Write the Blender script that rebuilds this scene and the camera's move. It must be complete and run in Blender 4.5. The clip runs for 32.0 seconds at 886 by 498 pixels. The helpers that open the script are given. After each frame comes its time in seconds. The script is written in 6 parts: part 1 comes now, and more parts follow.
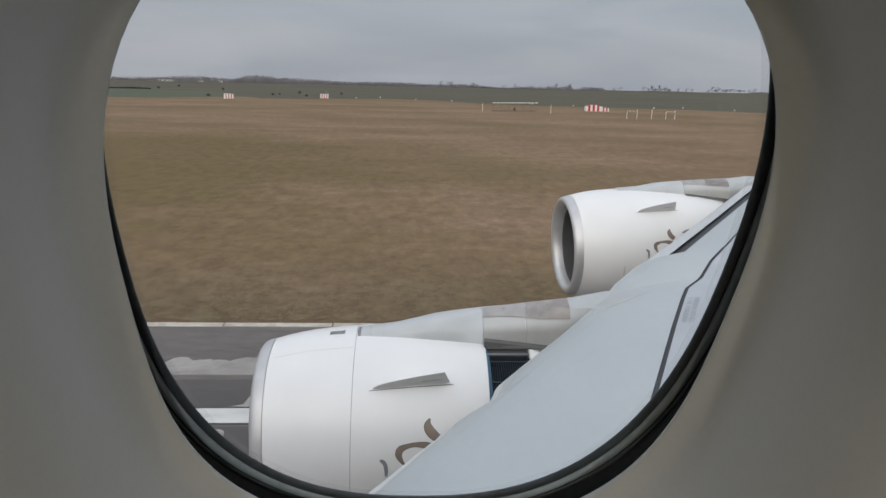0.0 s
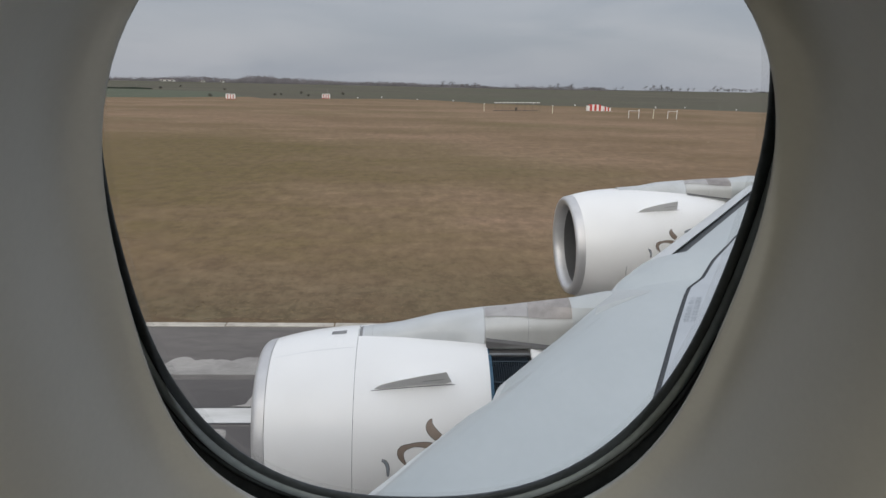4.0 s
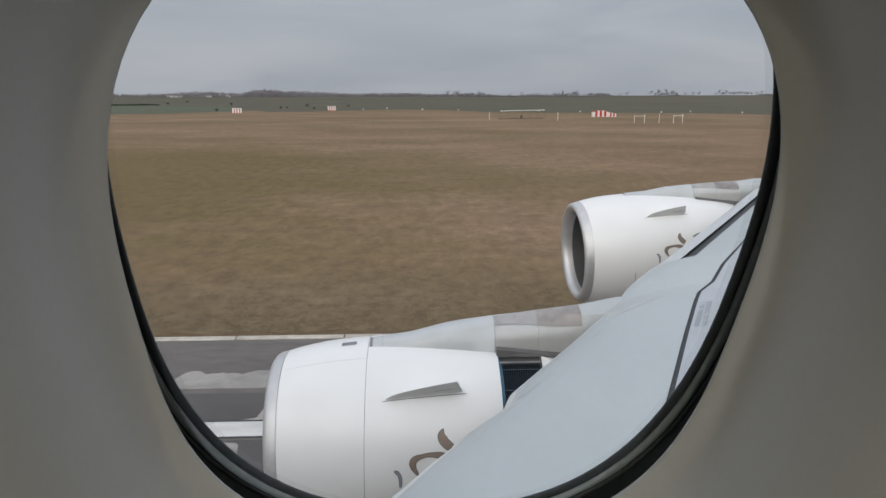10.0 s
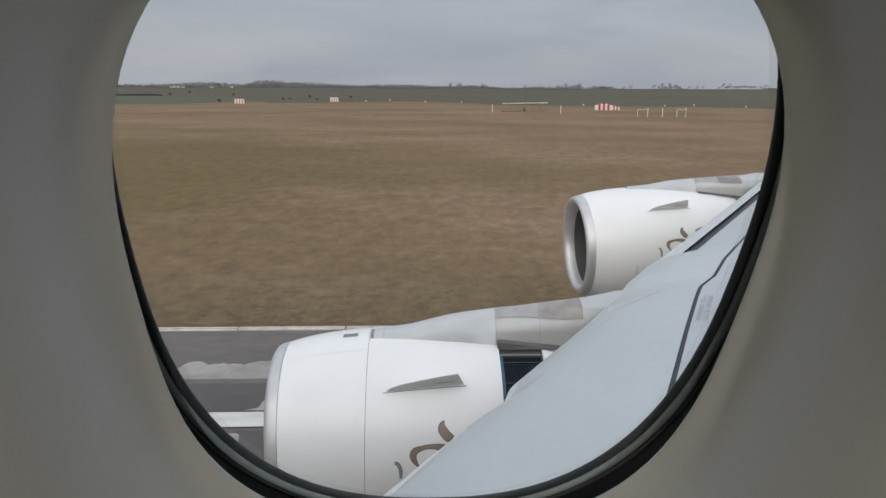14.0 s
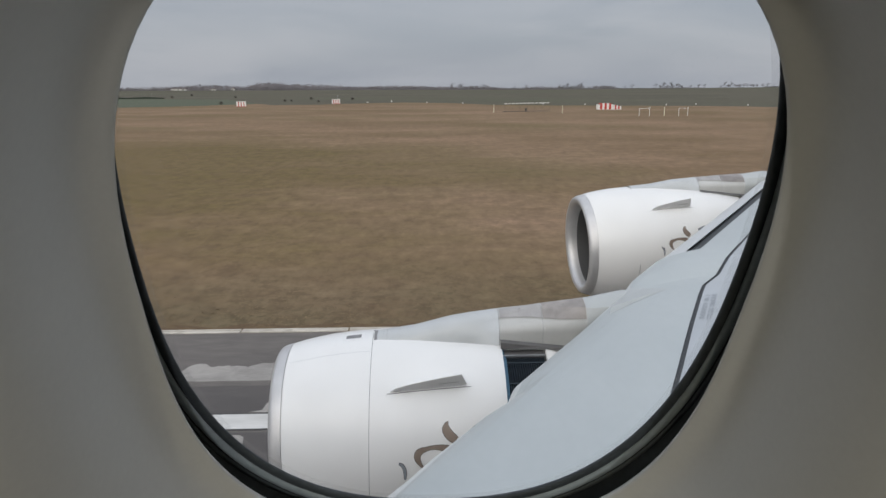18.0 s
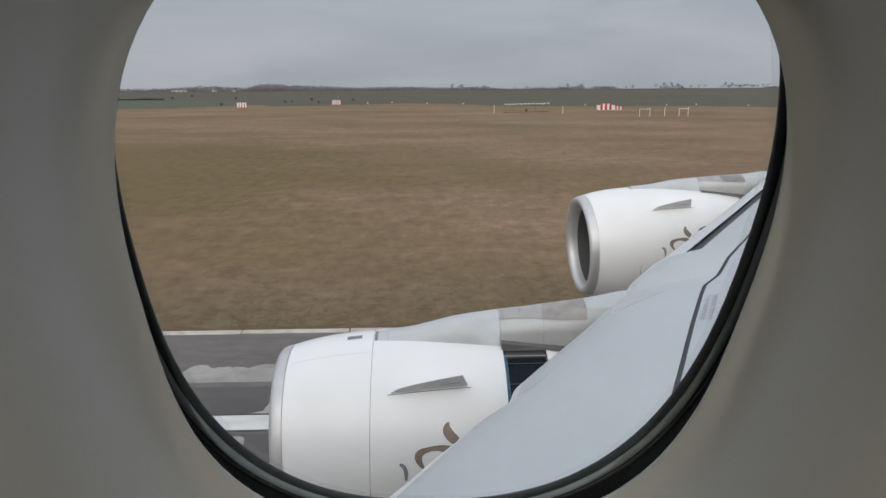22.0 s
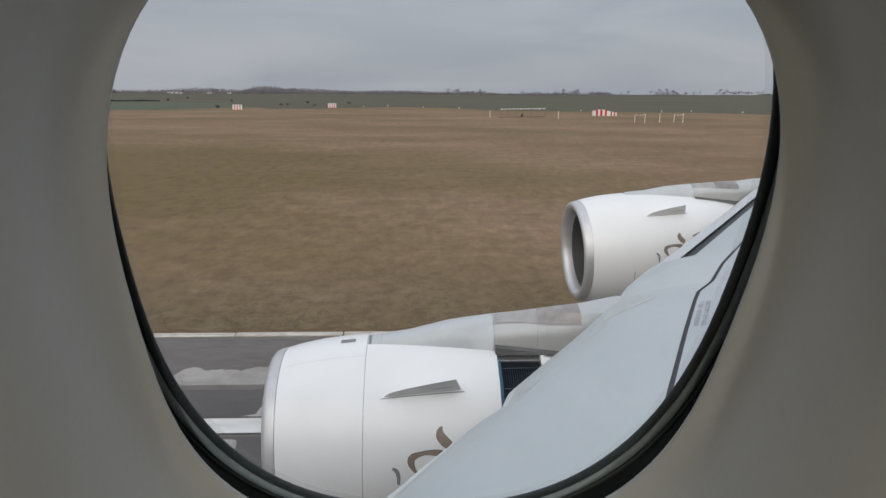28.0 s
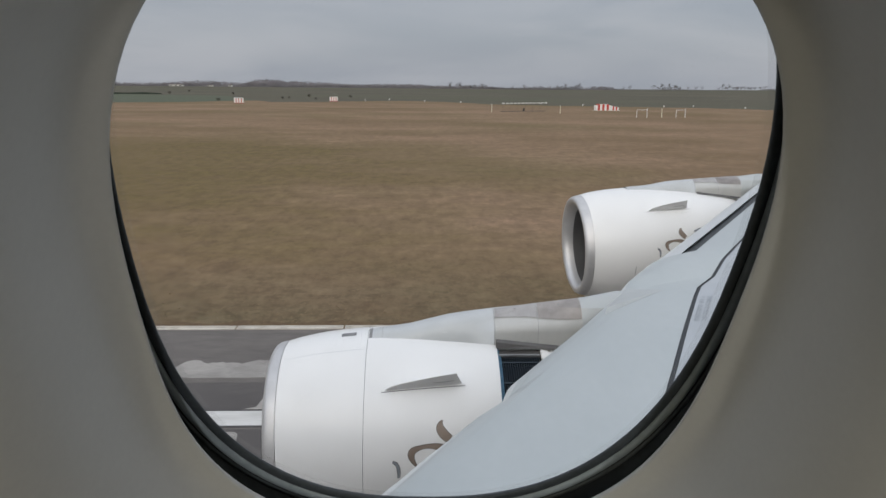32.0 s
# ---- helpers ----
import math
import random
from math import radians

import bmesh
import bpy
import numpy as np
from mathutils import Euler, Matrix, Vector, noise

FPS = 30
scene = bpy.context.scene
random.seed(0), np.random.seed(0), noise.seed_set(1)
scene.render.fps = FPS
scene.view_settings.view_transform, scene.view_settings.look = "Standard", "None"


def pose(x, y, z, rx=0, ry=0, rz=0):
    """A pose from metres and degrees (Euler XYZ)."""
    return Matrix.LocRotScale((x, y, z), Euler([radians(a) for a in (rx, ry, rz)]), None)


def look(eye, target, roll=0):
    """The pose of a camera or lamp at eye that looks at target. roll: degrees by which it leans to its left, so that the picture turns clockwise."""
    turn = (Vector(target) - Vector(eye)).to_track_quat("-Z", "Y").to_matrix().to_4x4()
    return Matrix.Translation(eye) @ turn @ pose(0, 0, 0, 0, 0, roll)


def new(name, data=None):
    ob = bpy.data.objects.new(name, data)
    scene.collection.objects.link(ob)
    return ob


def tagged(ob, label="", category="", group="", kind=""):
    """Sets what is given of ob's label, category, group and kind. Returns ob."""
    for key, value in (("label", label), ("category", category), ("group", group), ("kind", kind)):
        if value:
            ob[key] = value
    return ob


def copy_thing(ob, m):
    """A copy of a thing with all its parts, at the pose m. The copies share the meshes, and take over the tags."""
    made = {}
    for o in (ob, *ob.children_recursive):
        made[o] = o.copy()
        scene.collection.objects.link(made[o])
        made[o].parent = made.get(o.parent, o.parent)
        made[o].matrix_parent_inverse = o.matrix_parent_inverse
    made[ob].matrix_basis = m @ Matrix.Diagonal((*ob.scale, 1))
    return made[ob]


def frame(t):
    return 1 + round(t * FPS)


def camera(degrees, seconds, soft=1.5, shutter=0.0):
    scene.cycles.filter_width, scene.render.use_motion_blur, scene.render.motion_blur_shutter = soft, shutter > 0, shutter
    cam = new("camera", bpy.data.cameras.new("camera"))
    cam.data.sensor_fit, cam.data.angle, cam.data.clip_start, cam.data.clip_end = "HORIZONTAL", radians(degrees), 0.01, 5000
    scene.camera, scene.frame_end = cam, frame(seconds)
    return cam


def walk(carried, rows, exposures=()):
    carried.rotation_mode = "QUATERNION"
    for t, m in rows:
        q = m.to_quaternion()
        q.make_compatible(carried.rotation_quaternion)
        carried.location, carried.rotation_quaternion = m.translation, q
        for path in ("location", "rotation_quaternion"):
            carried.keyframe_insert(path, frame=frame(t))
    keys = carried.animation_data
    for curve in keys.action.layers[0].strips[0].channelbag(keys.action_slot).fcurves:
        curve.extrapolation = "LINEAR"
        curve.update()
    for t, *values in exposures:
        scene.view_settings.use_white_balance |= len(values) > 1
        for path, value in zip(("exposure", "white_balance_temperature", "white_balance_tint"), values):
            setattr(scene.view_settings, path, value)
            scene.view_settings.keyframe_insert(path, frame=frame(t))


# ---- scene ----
EYE = 9.2               # eye height on the upper deck

cam = camera(64.2, 32.0, soft=1.5)
PATH = [
    (0, -0.0024, -0.0005, 9.2001, 76.918, -1.326, -2.829),
    (0.5, -0.0021, -0.0003, 9.2003, 76.690, -1.660, -2.792),
    (1, -0.0035, -0.0003, 9.2002, 76.687, -1.110, -3.049),
    (1.5, -0.0014, 0.0001, 9.2007, 77.001, -1.138, -2.929),
    (2, -0.0026, -0.0006, 9.2001, 76.032, -1.283, -2.927),
    (2.5, -0.0032, -0.0010, 9.2000, 75.697, -1.834, -3.013),
    (3, -0.0024, -0.0003, 9.2003, 77.096, -1.523, -2.922),
    (3.5, -0.0017, 0.0003, 9.2008, 76.398, -1.578, -2.925),
    (5.5, 0.0005, 0.0004, 9.1999, 79.635, 0.710, -1.695),
    (6, -0.0012, 0.0002, 9.2006, 76.816, 0.745, -1.907),
    (6.5, -0.0014, -0.0001, 9.2001, 77.295, 0.309, -2.147),
    (7, 0.0004, 0.0009, 9.2009, 77.111, 0.032, -2.157),
    (7.5, -0.0012, -0.0003, 9.2007, 76.726, 0.039, -2.142),
    (8, -0.0001, 0.0007, 9.2013, 77.334, 0.025, -2.191),
    (8.5, -0.0007, 0.0007, 9.2011, 77.389, 0.081, -2.404),
    (9, 0.0001, 0.0002, 9.2002, 77.347, -0.210, -2.257),
    (9.5, -0.0005, 0.0003, 9.2002, 78.231, 0.182, -2.478),
    (10, 0.0002, 0.0010, 9.2003, 77.645, 0.054, -2.314),
    (10.5, -0.0002, 0.0005, 9.1999, 77.715, -0.060, -2.139),
    (11, -0.0006, 0.0004, 9.2000, 77.238, -0.026, -2.195),
    (11.5, 0.0001, 0.0005, 9.2009, 76.716, -0.249, -2.159),
    (12, -0.0001, 0.0006, 9.2007, 77.332, -0.134, -2.114),
    (12.5, 0.0001, -0.0000, 9.1999, 77.966, -0.274, -2.167),
    (13, -0.0003, 0.0002, 9.1999, 77.013, -0.313, -2.104),
    (13.5, -0.0002, 0.0003, 9.1999, 77.151, -0.107, -2.178),
    (14, -0.0004, -0.0002, 9.1998, 77.030, -0.326, -2.084),
    (14.5, -0.0002, 0.0004, 9.2000, 77.402, 0.006, -2.140),
    (16.5, -0.0003, 0.0000, 9.2000, 76.560, 0.034, -1.800),
    (17, 0.0000, -0.0001, 9.2000, 76.822, 0.160, -1.959),
    (17.5, -0.0001, 0.0003, 9.2001, 77.268, 0.229, -2.040),
    (18, -0.0005, 0.0000, 9.1999, 77.091, 0.150, -1.974),
    (18.5, -0.0006, 0.0000, 9.2000, 76.387, 0.337, -1.865),
    (19, 0.0001, 0.0003, 9.2001, 76.656, 0.278, -1.881),
    (19.5, 0.0004, 0.0003, 9.2003, 77.062, 0.552, -1.896),
    (20, 0.0005, 0.0006, 9.1999, 77.243, 0.222, -1.940),
    (20.5, 0.0000, 0.0006, 9.1992, 76.757, 0.028, -1.837),
    (21, -0.0004, -0.0000, 9.1986, 76.502, 0.020, -1.792),
    (21.5, -0.0001, 0.0003, 9.2000, 76.878, 0.225, -1.909),
    (22, -0.0002, -0.0000, 9.1998, 77.154, 0.255, -1.946),
    (22.5, -0.0007, -0.0001, 9.1991, 77.061, 0.012, -1.916),
    (23, -0.0000, -0.0000, 9.2000, 76.900, -0.000, -2.000),
    (23.5, -0.0003, 0.0001, 9.2002, 76.552, -0.108, -2.066),
    (24, -0.0002, -0.0000, 9.1999, 76.673, -0.074, -2.070),
    (24.5, -0.0006, -0.0002, 9.2004, 76.419, 0.040, -2.141),
    (25, -0.0000, -0.0001, 9.2002, 76.845, -0.048, -2.173),
    (25.5, -0.0002, -0.0000, 9.1997, 77.366, -0.166, -2.255),
    (27.5, 0.0008, 0.0006, 9.1996, 77.581, -0.401, -2.229),
    (28, 0.0006, 0.0007, 9.1997, 77.481, -0.315, -2.264),
    (28.5, 0.0001, -0.0001, 9.1993, 76.848, -0.412, -2.158),
    (29, -0.0001, 0.0003, 9.1998, 77.049, -0.334, -2.190),
    (29.5, 0.0004, 0.0007, 9.1996, 77.091, -0.396, -2.196),
    (30, 0.0006, -0.0000, 9.1987, 77.054, -0.576, -2.167),
    (30.5, 0.0006, 0.0003, 9.1991, 77.331, -0.560, -2.179),
    (31, 0.0003, 0.0008, 9.2003, 76.975, -0.476, -2.156),
    (31.5, 0.0003, -0.0000, 9.1991, 77.286, -0.527, -2.184),
    (32, 0.0001, 0.0001, 9.1992, 77.005, -0.562, -2.123),
]
walk(cam, [(t, pose(*p)) for t, *p in PATH], exposures=[(0.0, -0.04), (6.0, -0.03), (14.0, 0.0), (22.0, 0.0), (25.0, -0.01), (28.0, -0.04), (32.0, -0.05)])

# ---- sky and sun: high overcast ----
world = bpy.data.worlds.new("overcast_sky")
scene.world = world
world.use_nodes = True
wn, wl = world.node_tree.nodes, world.node_tree.links
wn.clear()
sky = wn.new("ShaderNodeTexSky")
sky.sky_type, sky.sun_disc = "NISHITA", False
sky.sun_elevation, sky.sun_rotation = radians(26), radians(207)
sky.dust_density, sky.air_density = 3.0, 1.0
coord = wn.new("ShaderNodeTexCoord")
flat = wn.new("ShaderNodeMapping")
flat.inputs["Scale"].default_value = (1.6, 1.6, 8.0)
clouds = wn.new("ShaderNodeTexNoise")
clouds.inputs["Scale"].default_value, clouds.inputs["Detail"].default_value = 1.6, 6.0
clouds.inputs["Roughness"].default_value, clouds.inputs["Distortion"].default_value = 0.55, 0.4
tone = wn.new("ShaderNodeValToRGB")
tone.color_ramp.elements[0].position, tone.color_ramp.elements[1].position = 0.36, 0.64
tone.color_ramp.elements[0].color = (2.82, 3.05, 3.47, 1)
tone.color_ramp.elements[1].color = (3.58, 3.72, 4.06, 1)
veil = wn.new("ShaderNodeMix")
veil.data_type = "RGBA"
veil.inputs[0].default_value = 0.9
back = wn.new("ShaderNodeBackground")
back.inputs["Strength"].default_value = 0.128
out = wn.new("ShaderNodeOutputWorld")
wl.new(coord.outputs["Generated"], flat.inputs["Vector"])
wl.new(flat.outputs["Vector"], clouds.inputs["Vector"])
wl.new(clouds.outputs["Fac"], tone.inputs["Fac"])
wl.new(sky.outputs["Color"], veil.inputs[6])
wl.new(tone.outputs["Color"], veil.inputs[7])
rise = wn.new("ShaderNodeSeparateXYZ")          # an overcast sky is brightest overhead
lift = wn.new("ShaderNodeMapRange")
lift.inputs["From Min"].default_value, lift.inputs["From Max"].default_value = 0.12, 1.0
lift.inputs["To Min"].default_value, lift.inputs["To Max"].default_value = 1.0, 2.65
bright = wn.new("ShaderNodeVectorMath")
bright.operation = "MULTIPLY"
wl.new(coord.outputs["Generated"], rise.inputs["Vector"])
wl.new(rise.outputs["Z"], lift.inputs["Value"])
wl.new(veil.outputs[2], bright.inputs[0])
wl.new(lift.outputs["Result"], bright.inputs[1])
wl.new(bright.outputs["Vector"], back.inputs["Color"])
wl.new(back.outputs["Background"], out.inputs["Surface"])

sun_data = bpy.data.lights.new("sun", "SUN")
sun_data.energy, sun_data.angle, sun_data.color = 1.5, radians(70), (1.0, 0.95, 0.86)
sun = new("sun", sun_data)
sun.matrix_world = look((-50, -100, 54), (0, 0, 0))
scene.view_settings.exposure = 0.0


# ---- materials ----
def material(name, color, rough=0.6, metal=0.0, other=None, scale=4.0, stretch=(1, 1, 1), spread=(0.35, 0.65),
             fine=None, bump=0.0, bump_scale=60.0, coat=0.0, vary=0.0, spec=0.5, space="Object"):
    """A surface of two tones mixed by coarse noise, broken up by fine noise, with relief."""
    m = bpy.data.materials.new(name)
    m.use_nodes = True
    n, l = m.node_tree.nodes, m.node_tree.links
    b = n["Principled BSDF"]
    b.inputs["Roughness"].default_value, b.inputs["Metallic"].default_value = rough, metal
    b.inputs["Coat Weight"].default_value = coat
    b.inputs["Specular IOR Level"].default_value = spec
    tc = n.new("ShaderNodeTexCoord")
    mp = n.new("ShaderNodeMapping")
    mp.inputs["Scale"].default_value = stretch
    l.new(tc.outputs[space], mp.inputs["Vector"])
    other = other or tuple(c * 0.88 for c in color)
    big = n.new("ShaderNodeTexNoise")
    big.inputs["Scale"].default_value, big.inputs["Detail"].default_value = scale, 5.0
    l.new(mp.outputs["Vector"], big.inputs["Vector"])
    ramp = n.new("ShaderNodeValToRGB")
    ramp.color_ramp.elements[0].position, ramp.color_ramp.elements[1].position = spread
    ramp.color_ramp.elements[0].color, ramp.color_ramp.elements[1].color = (*other, 1), (*color, 1)
    l.new(big.outputs["Fac"], ramp.inputs["Fac"])
    result = ramp.outputs["Color"]
    if fine:
        small = n.new("ShaderNodeTexNoise")
        small.inputs["Scale"].default_value, small.inputs["Detail"].default_value = fine[0], 4.0
        l.new(mp.outputs["Vector"], small.inputs["Vector"])
        r2 = n.new("ShaderNodeMapRange")
        r2.inputs["From Min"].default_value, r2.inputs["From Max"].default_value = 0.25, 0.75
        r2.inputs["To Min"].default_value, r2.inputs["To Max"].default_value = 1 - fine[1], 1 + fine[1]
        l.new(small.outputs["Fac"], r2.inputs["Value"])
        mul = n.new("ShaderNodeVectorMath")
        mul.operation = "MULTIPLY"
        l.new(result, mul.inputs[0])
        l.new(r2.outputs["Result"], mul.inputs[1])
        result = mul.outputs["Vector"]
    if vary:
        info = n.new("ShaderNodeObjectInfo")
        r3 = n.new("ShaderNodeMapRange")
        r3.inputs["To Min"].default_value, r3.inputs["To Max"].default_value = 1 - vary, 1 + vary
        l.new(info.outputs["Random"], r3.inputs["Value"])
        mul = n.new("ShaderNodeVectorMath")
        mul.operation = "MULTIPLY"
        l.new(result, mul.inputs[0])
        l.new(r3.outputs["Result"], mul.inputs[1])
        result = mul.outputs["Vector"]
    l.new(result, b.inputs["Base Color"])
    if bump:
        bn = n.new("ShaderNodeTexNoise")
        bn.inputs["Scale"].default_value, bn.inputs["Detail"].default_value = bump_scale, 4.0
        l.new(mp.outputs["Vector"], bn.inputs["Vector"])
        bp = n.new("ShaderNodeBump")
        bp.inputs["Strength"].default_value, bp.inputs["Distance"].default_value = bump, 0.02
        l.new(bn.outputs["Fac"], bp.inputs["Height"])
        l.new(bp.outputs["Normal"], b.inputs["Normal"])
    return m


WHITE = material("white_paint", (0.79, 0.788, 0.77), 0.38, other=(0.76, 0.758, 0.74), scale=1.3, fine=(14, 0.015), coat=0.25)
PYLON = material("pylon_grey_paint", (0.50, 0.515, 0.512), 0.36, other=(0.46, 0.475, 0.472), scale=2.2, fine=(20, 0.03), coat=0.15)
PYLON_WARM = material("pylon_warm_grey_paint", (0.49, 0.492, 0.47), 0.38, other=(0.44, 0.44, 0.42), scale=2.0, fine=(20, 0.03), coat=0.1)
PYLON_DARK = material("bare_titanium", (0.36, 0.35, 0.33), 0.38, metal=0.55, other=(0.28, 0.27, 0.26), scale=2.5, fine=(24, 0.06))
LIP = material("polished_aluminium", (0.60, 0.595, 0.59), 0.48, metal=0.65, other=(0.55, 0.545, 0.54), scale=3.0, fine=(30, 0.03))
WING = material("wing_grey_paint", (0.43, 0.463, 0.462), 0.36, other=(0.402, 0.436, 0.436), scale=0.7, stretch=(1, 0.5, 1), fine=(9, 0.02), coat=0.2)
# pale slat paint; on nose strip and lip it also paints the edge highlight
WING_EDGE = material("pale_slat_and_edge_highlight", (0.56, 0.575, 0.575), 0.36, other=(0.52, 0.535, 0.54), scale=1.2, fine=(12, 0.03), coat=0.15)
PANEL_GREY = material("hatch_grey_paint", (0.425, 0.452, 0.472), 0.4, scale=1.0, fine=(10, 0.02))
GAP = material("gap_black", (0.045, 0.05, 0.055), 0.7, scale=6, fine=(40, 0.1))
JOINT = material("fine_panel_joint", (0.36, 0.36, 0.36), 0.6, scale=6)
PYLON_PANEL = material("unpainted_pylon_panel", (0.36, 0.333, 0.308), 0.36, metal=0.35, other=(0.225, 0.205, 0.19), scale=2.2, fine=(20, 0.04))
# paler than WING: the rounded nose's highlight is put into the colour
WING_NOSE = material("leading_edge_highlight", (0.55, 0.575, 0.57), 0.34, other=(0.51, 0.535, 0.53), scale=0.9, fine=(9, 0.02), coat=0.2)
PYLON_MID = material("pylon_panel_paint", (0.40, 0.385, 0.372), 0.36, metal=0.2, other=(0.30, 0.288, 0.276), scale=2.0, fine=(20, 0.03))
APRON = material("apron_grey_paint", (0.43, 0.45, 0.445), 0.38, other=(0.40, 0.42, 0.415), scale=1.5, fine=(14, 0.02), coat=0.15)
SHIELD = material("dull_heat_shield", (0.135, 0.131, 0.127), 0.55, metal=0.2, other=(0.10, 0.097, 0.094), scale=3)
SOIL_BARE = material("bare_verge_soil", (0.115, 0.078, 0.05), 0.95, other=(0.16, 0.115, 0.065), scale=1.2, fine=(9, 0.25), bump=0.5, bump_scale=14, spec=0.1)
SEAM = material("panel_joint", (0.22, 0.22, 0.22), 0.7, scale=6)
STRAKE = material("strake_grey_paint", (0.76, 0.76, 0.755), 0.42, other=(0.72, 0.72, 0.715), scale=3)
STENCIL = material("stencil_grey", (0.25, 0.275, 0.30), 0.6, scale=8)
BRONZE = material("bronze_lettering", (0.275, 0.215, 0.17), 0.42, metal=0.2, other=(0.225, 0.175, 0.138), scale=5)
BRONZE_EDGE = material("dark_lettering_outline", (0.07, 0.065, 0.06), 0.5, scale=6)
CASCADE = material("cascade_metal", (0.042, 0.058, 0.074), 0.6, metal=0.4, scale=12, fine=(60, 0.3))
BLUE_EDGE = material("blue_primer", (0.07, 0.16, 0.24), 0.5, scale=9, fine=(40, 0.15))
FAN = material("fan_blade_titanium", (0.05, 0.047, 0.047), 0.6, metal=0.3, scale=4)
INLET = material("inlet_acoustic_liner", (0.10, 0.10, 0.10), 0.5, scale=4, fine=(60, 0.05))
TRIM = material("cabin_panel_plastic", (0.51, 0.498, 0.45), 0.5, other=(0.485, 0.473, 0.427), scale=9, fine=(240, 0.02))
RUBBER = material("black_window_gasket", (0.054, 0.064, 0.069), 0.55, scale=30, fine=(180, 0.2))
RETAINER = material("grey_window_retainer", (0.385, 0.435, 0.455), 0.5, other=(0.335, 0.385, 0.40), scale=26, fine=(150, 0.1))
THIN_RING = material("dark_retaining_ring", (0.14, 0.16, 0.168), 0.5, scale=26, fine=(150, 0.1))
CABIN = material("cabin_lining", (0.28, 0.27, 0.25), 0.8, scale=3, fine=(40, 0.05))
CARPET = material("cabin_carpet", (0.08, 0.075, 0.07), 0.95, scale=8, fine=(90, 0.2), bump=0.4, bump_scale=200)
ASPHALT = material("runway_asphalt", (0.158, 0.142, 0.129), 0.86, other=(0.125, 0.113, 0.104), scale=0.25, stretch=(0.35, 1, 1), fine=(3.0, 0.16), bump=0.25, bump_scale=30, spec=0.3)
ASPHALT_BAND = material("resealed_asphalt", (0.112, 0.102, 0.096), 0.86, other=(0.09, 0.082, 0.078), scale=0.3, stretch=(0.3, 1, 1), fine=(4.0, 0.14), bump=0.2, bump_scale=30, spec=0.3)
ROAD = material("access_road_asphalt", (0.108, 0.106, 0.116), 0.85, other=(0.08, 0.079, 0.09), scale=0.22, fine=(1.6, 0.18), bump=0.2, bump_scale=20, spec=0.3)
CONCRETE = material("edge_concrete", (0.56, 0.52, 0.455), 0.9, other=(0.40, 0.365, 0.31), scale=1.6, fine=(12, 0.15), bump=0.2)
FADED = material("worn_shoulder_paint", (0.335, 0.315, 0.288), 0.88, other=(0.25, 0.235, 0.216), scale=0.9, stretch=(0.7, 1.2, 1), spread=(0.34, 0.58), fine=(7, 0.12))
TAR = material("dark_sealing_tar", (0.045, 0.042, 0.04), 0.7, scale=2.0, fine=(9, 0.2))
LINE = material("white_runway_paint", (0.66, 0.65, 0.62), 0.75, other=(0.52, 0.51, 0.48), scale=0.9, stretch=(0.4, 2, 1), fine=(9, 0.07))
SIGN_WHITE = material("white_board_paint", (0.78, 0.77, 0.74), 0.55, scale=2, fine=(16, 0.05))
SIGN_RED = material("red_board_paint", (0.50, 0.045, 0.03), 0.5, scale=2, fine=(16, 0.08))
STEEL = material("galvanised_steel", (0.45, 0.46, 0.47), 0.45, metal=0.6, scale=6, fine=(40, 0.1))
POST_CREAM = material("cream_post_paint", (0.70, 0.66, 0.50), 0.6, scale=4)


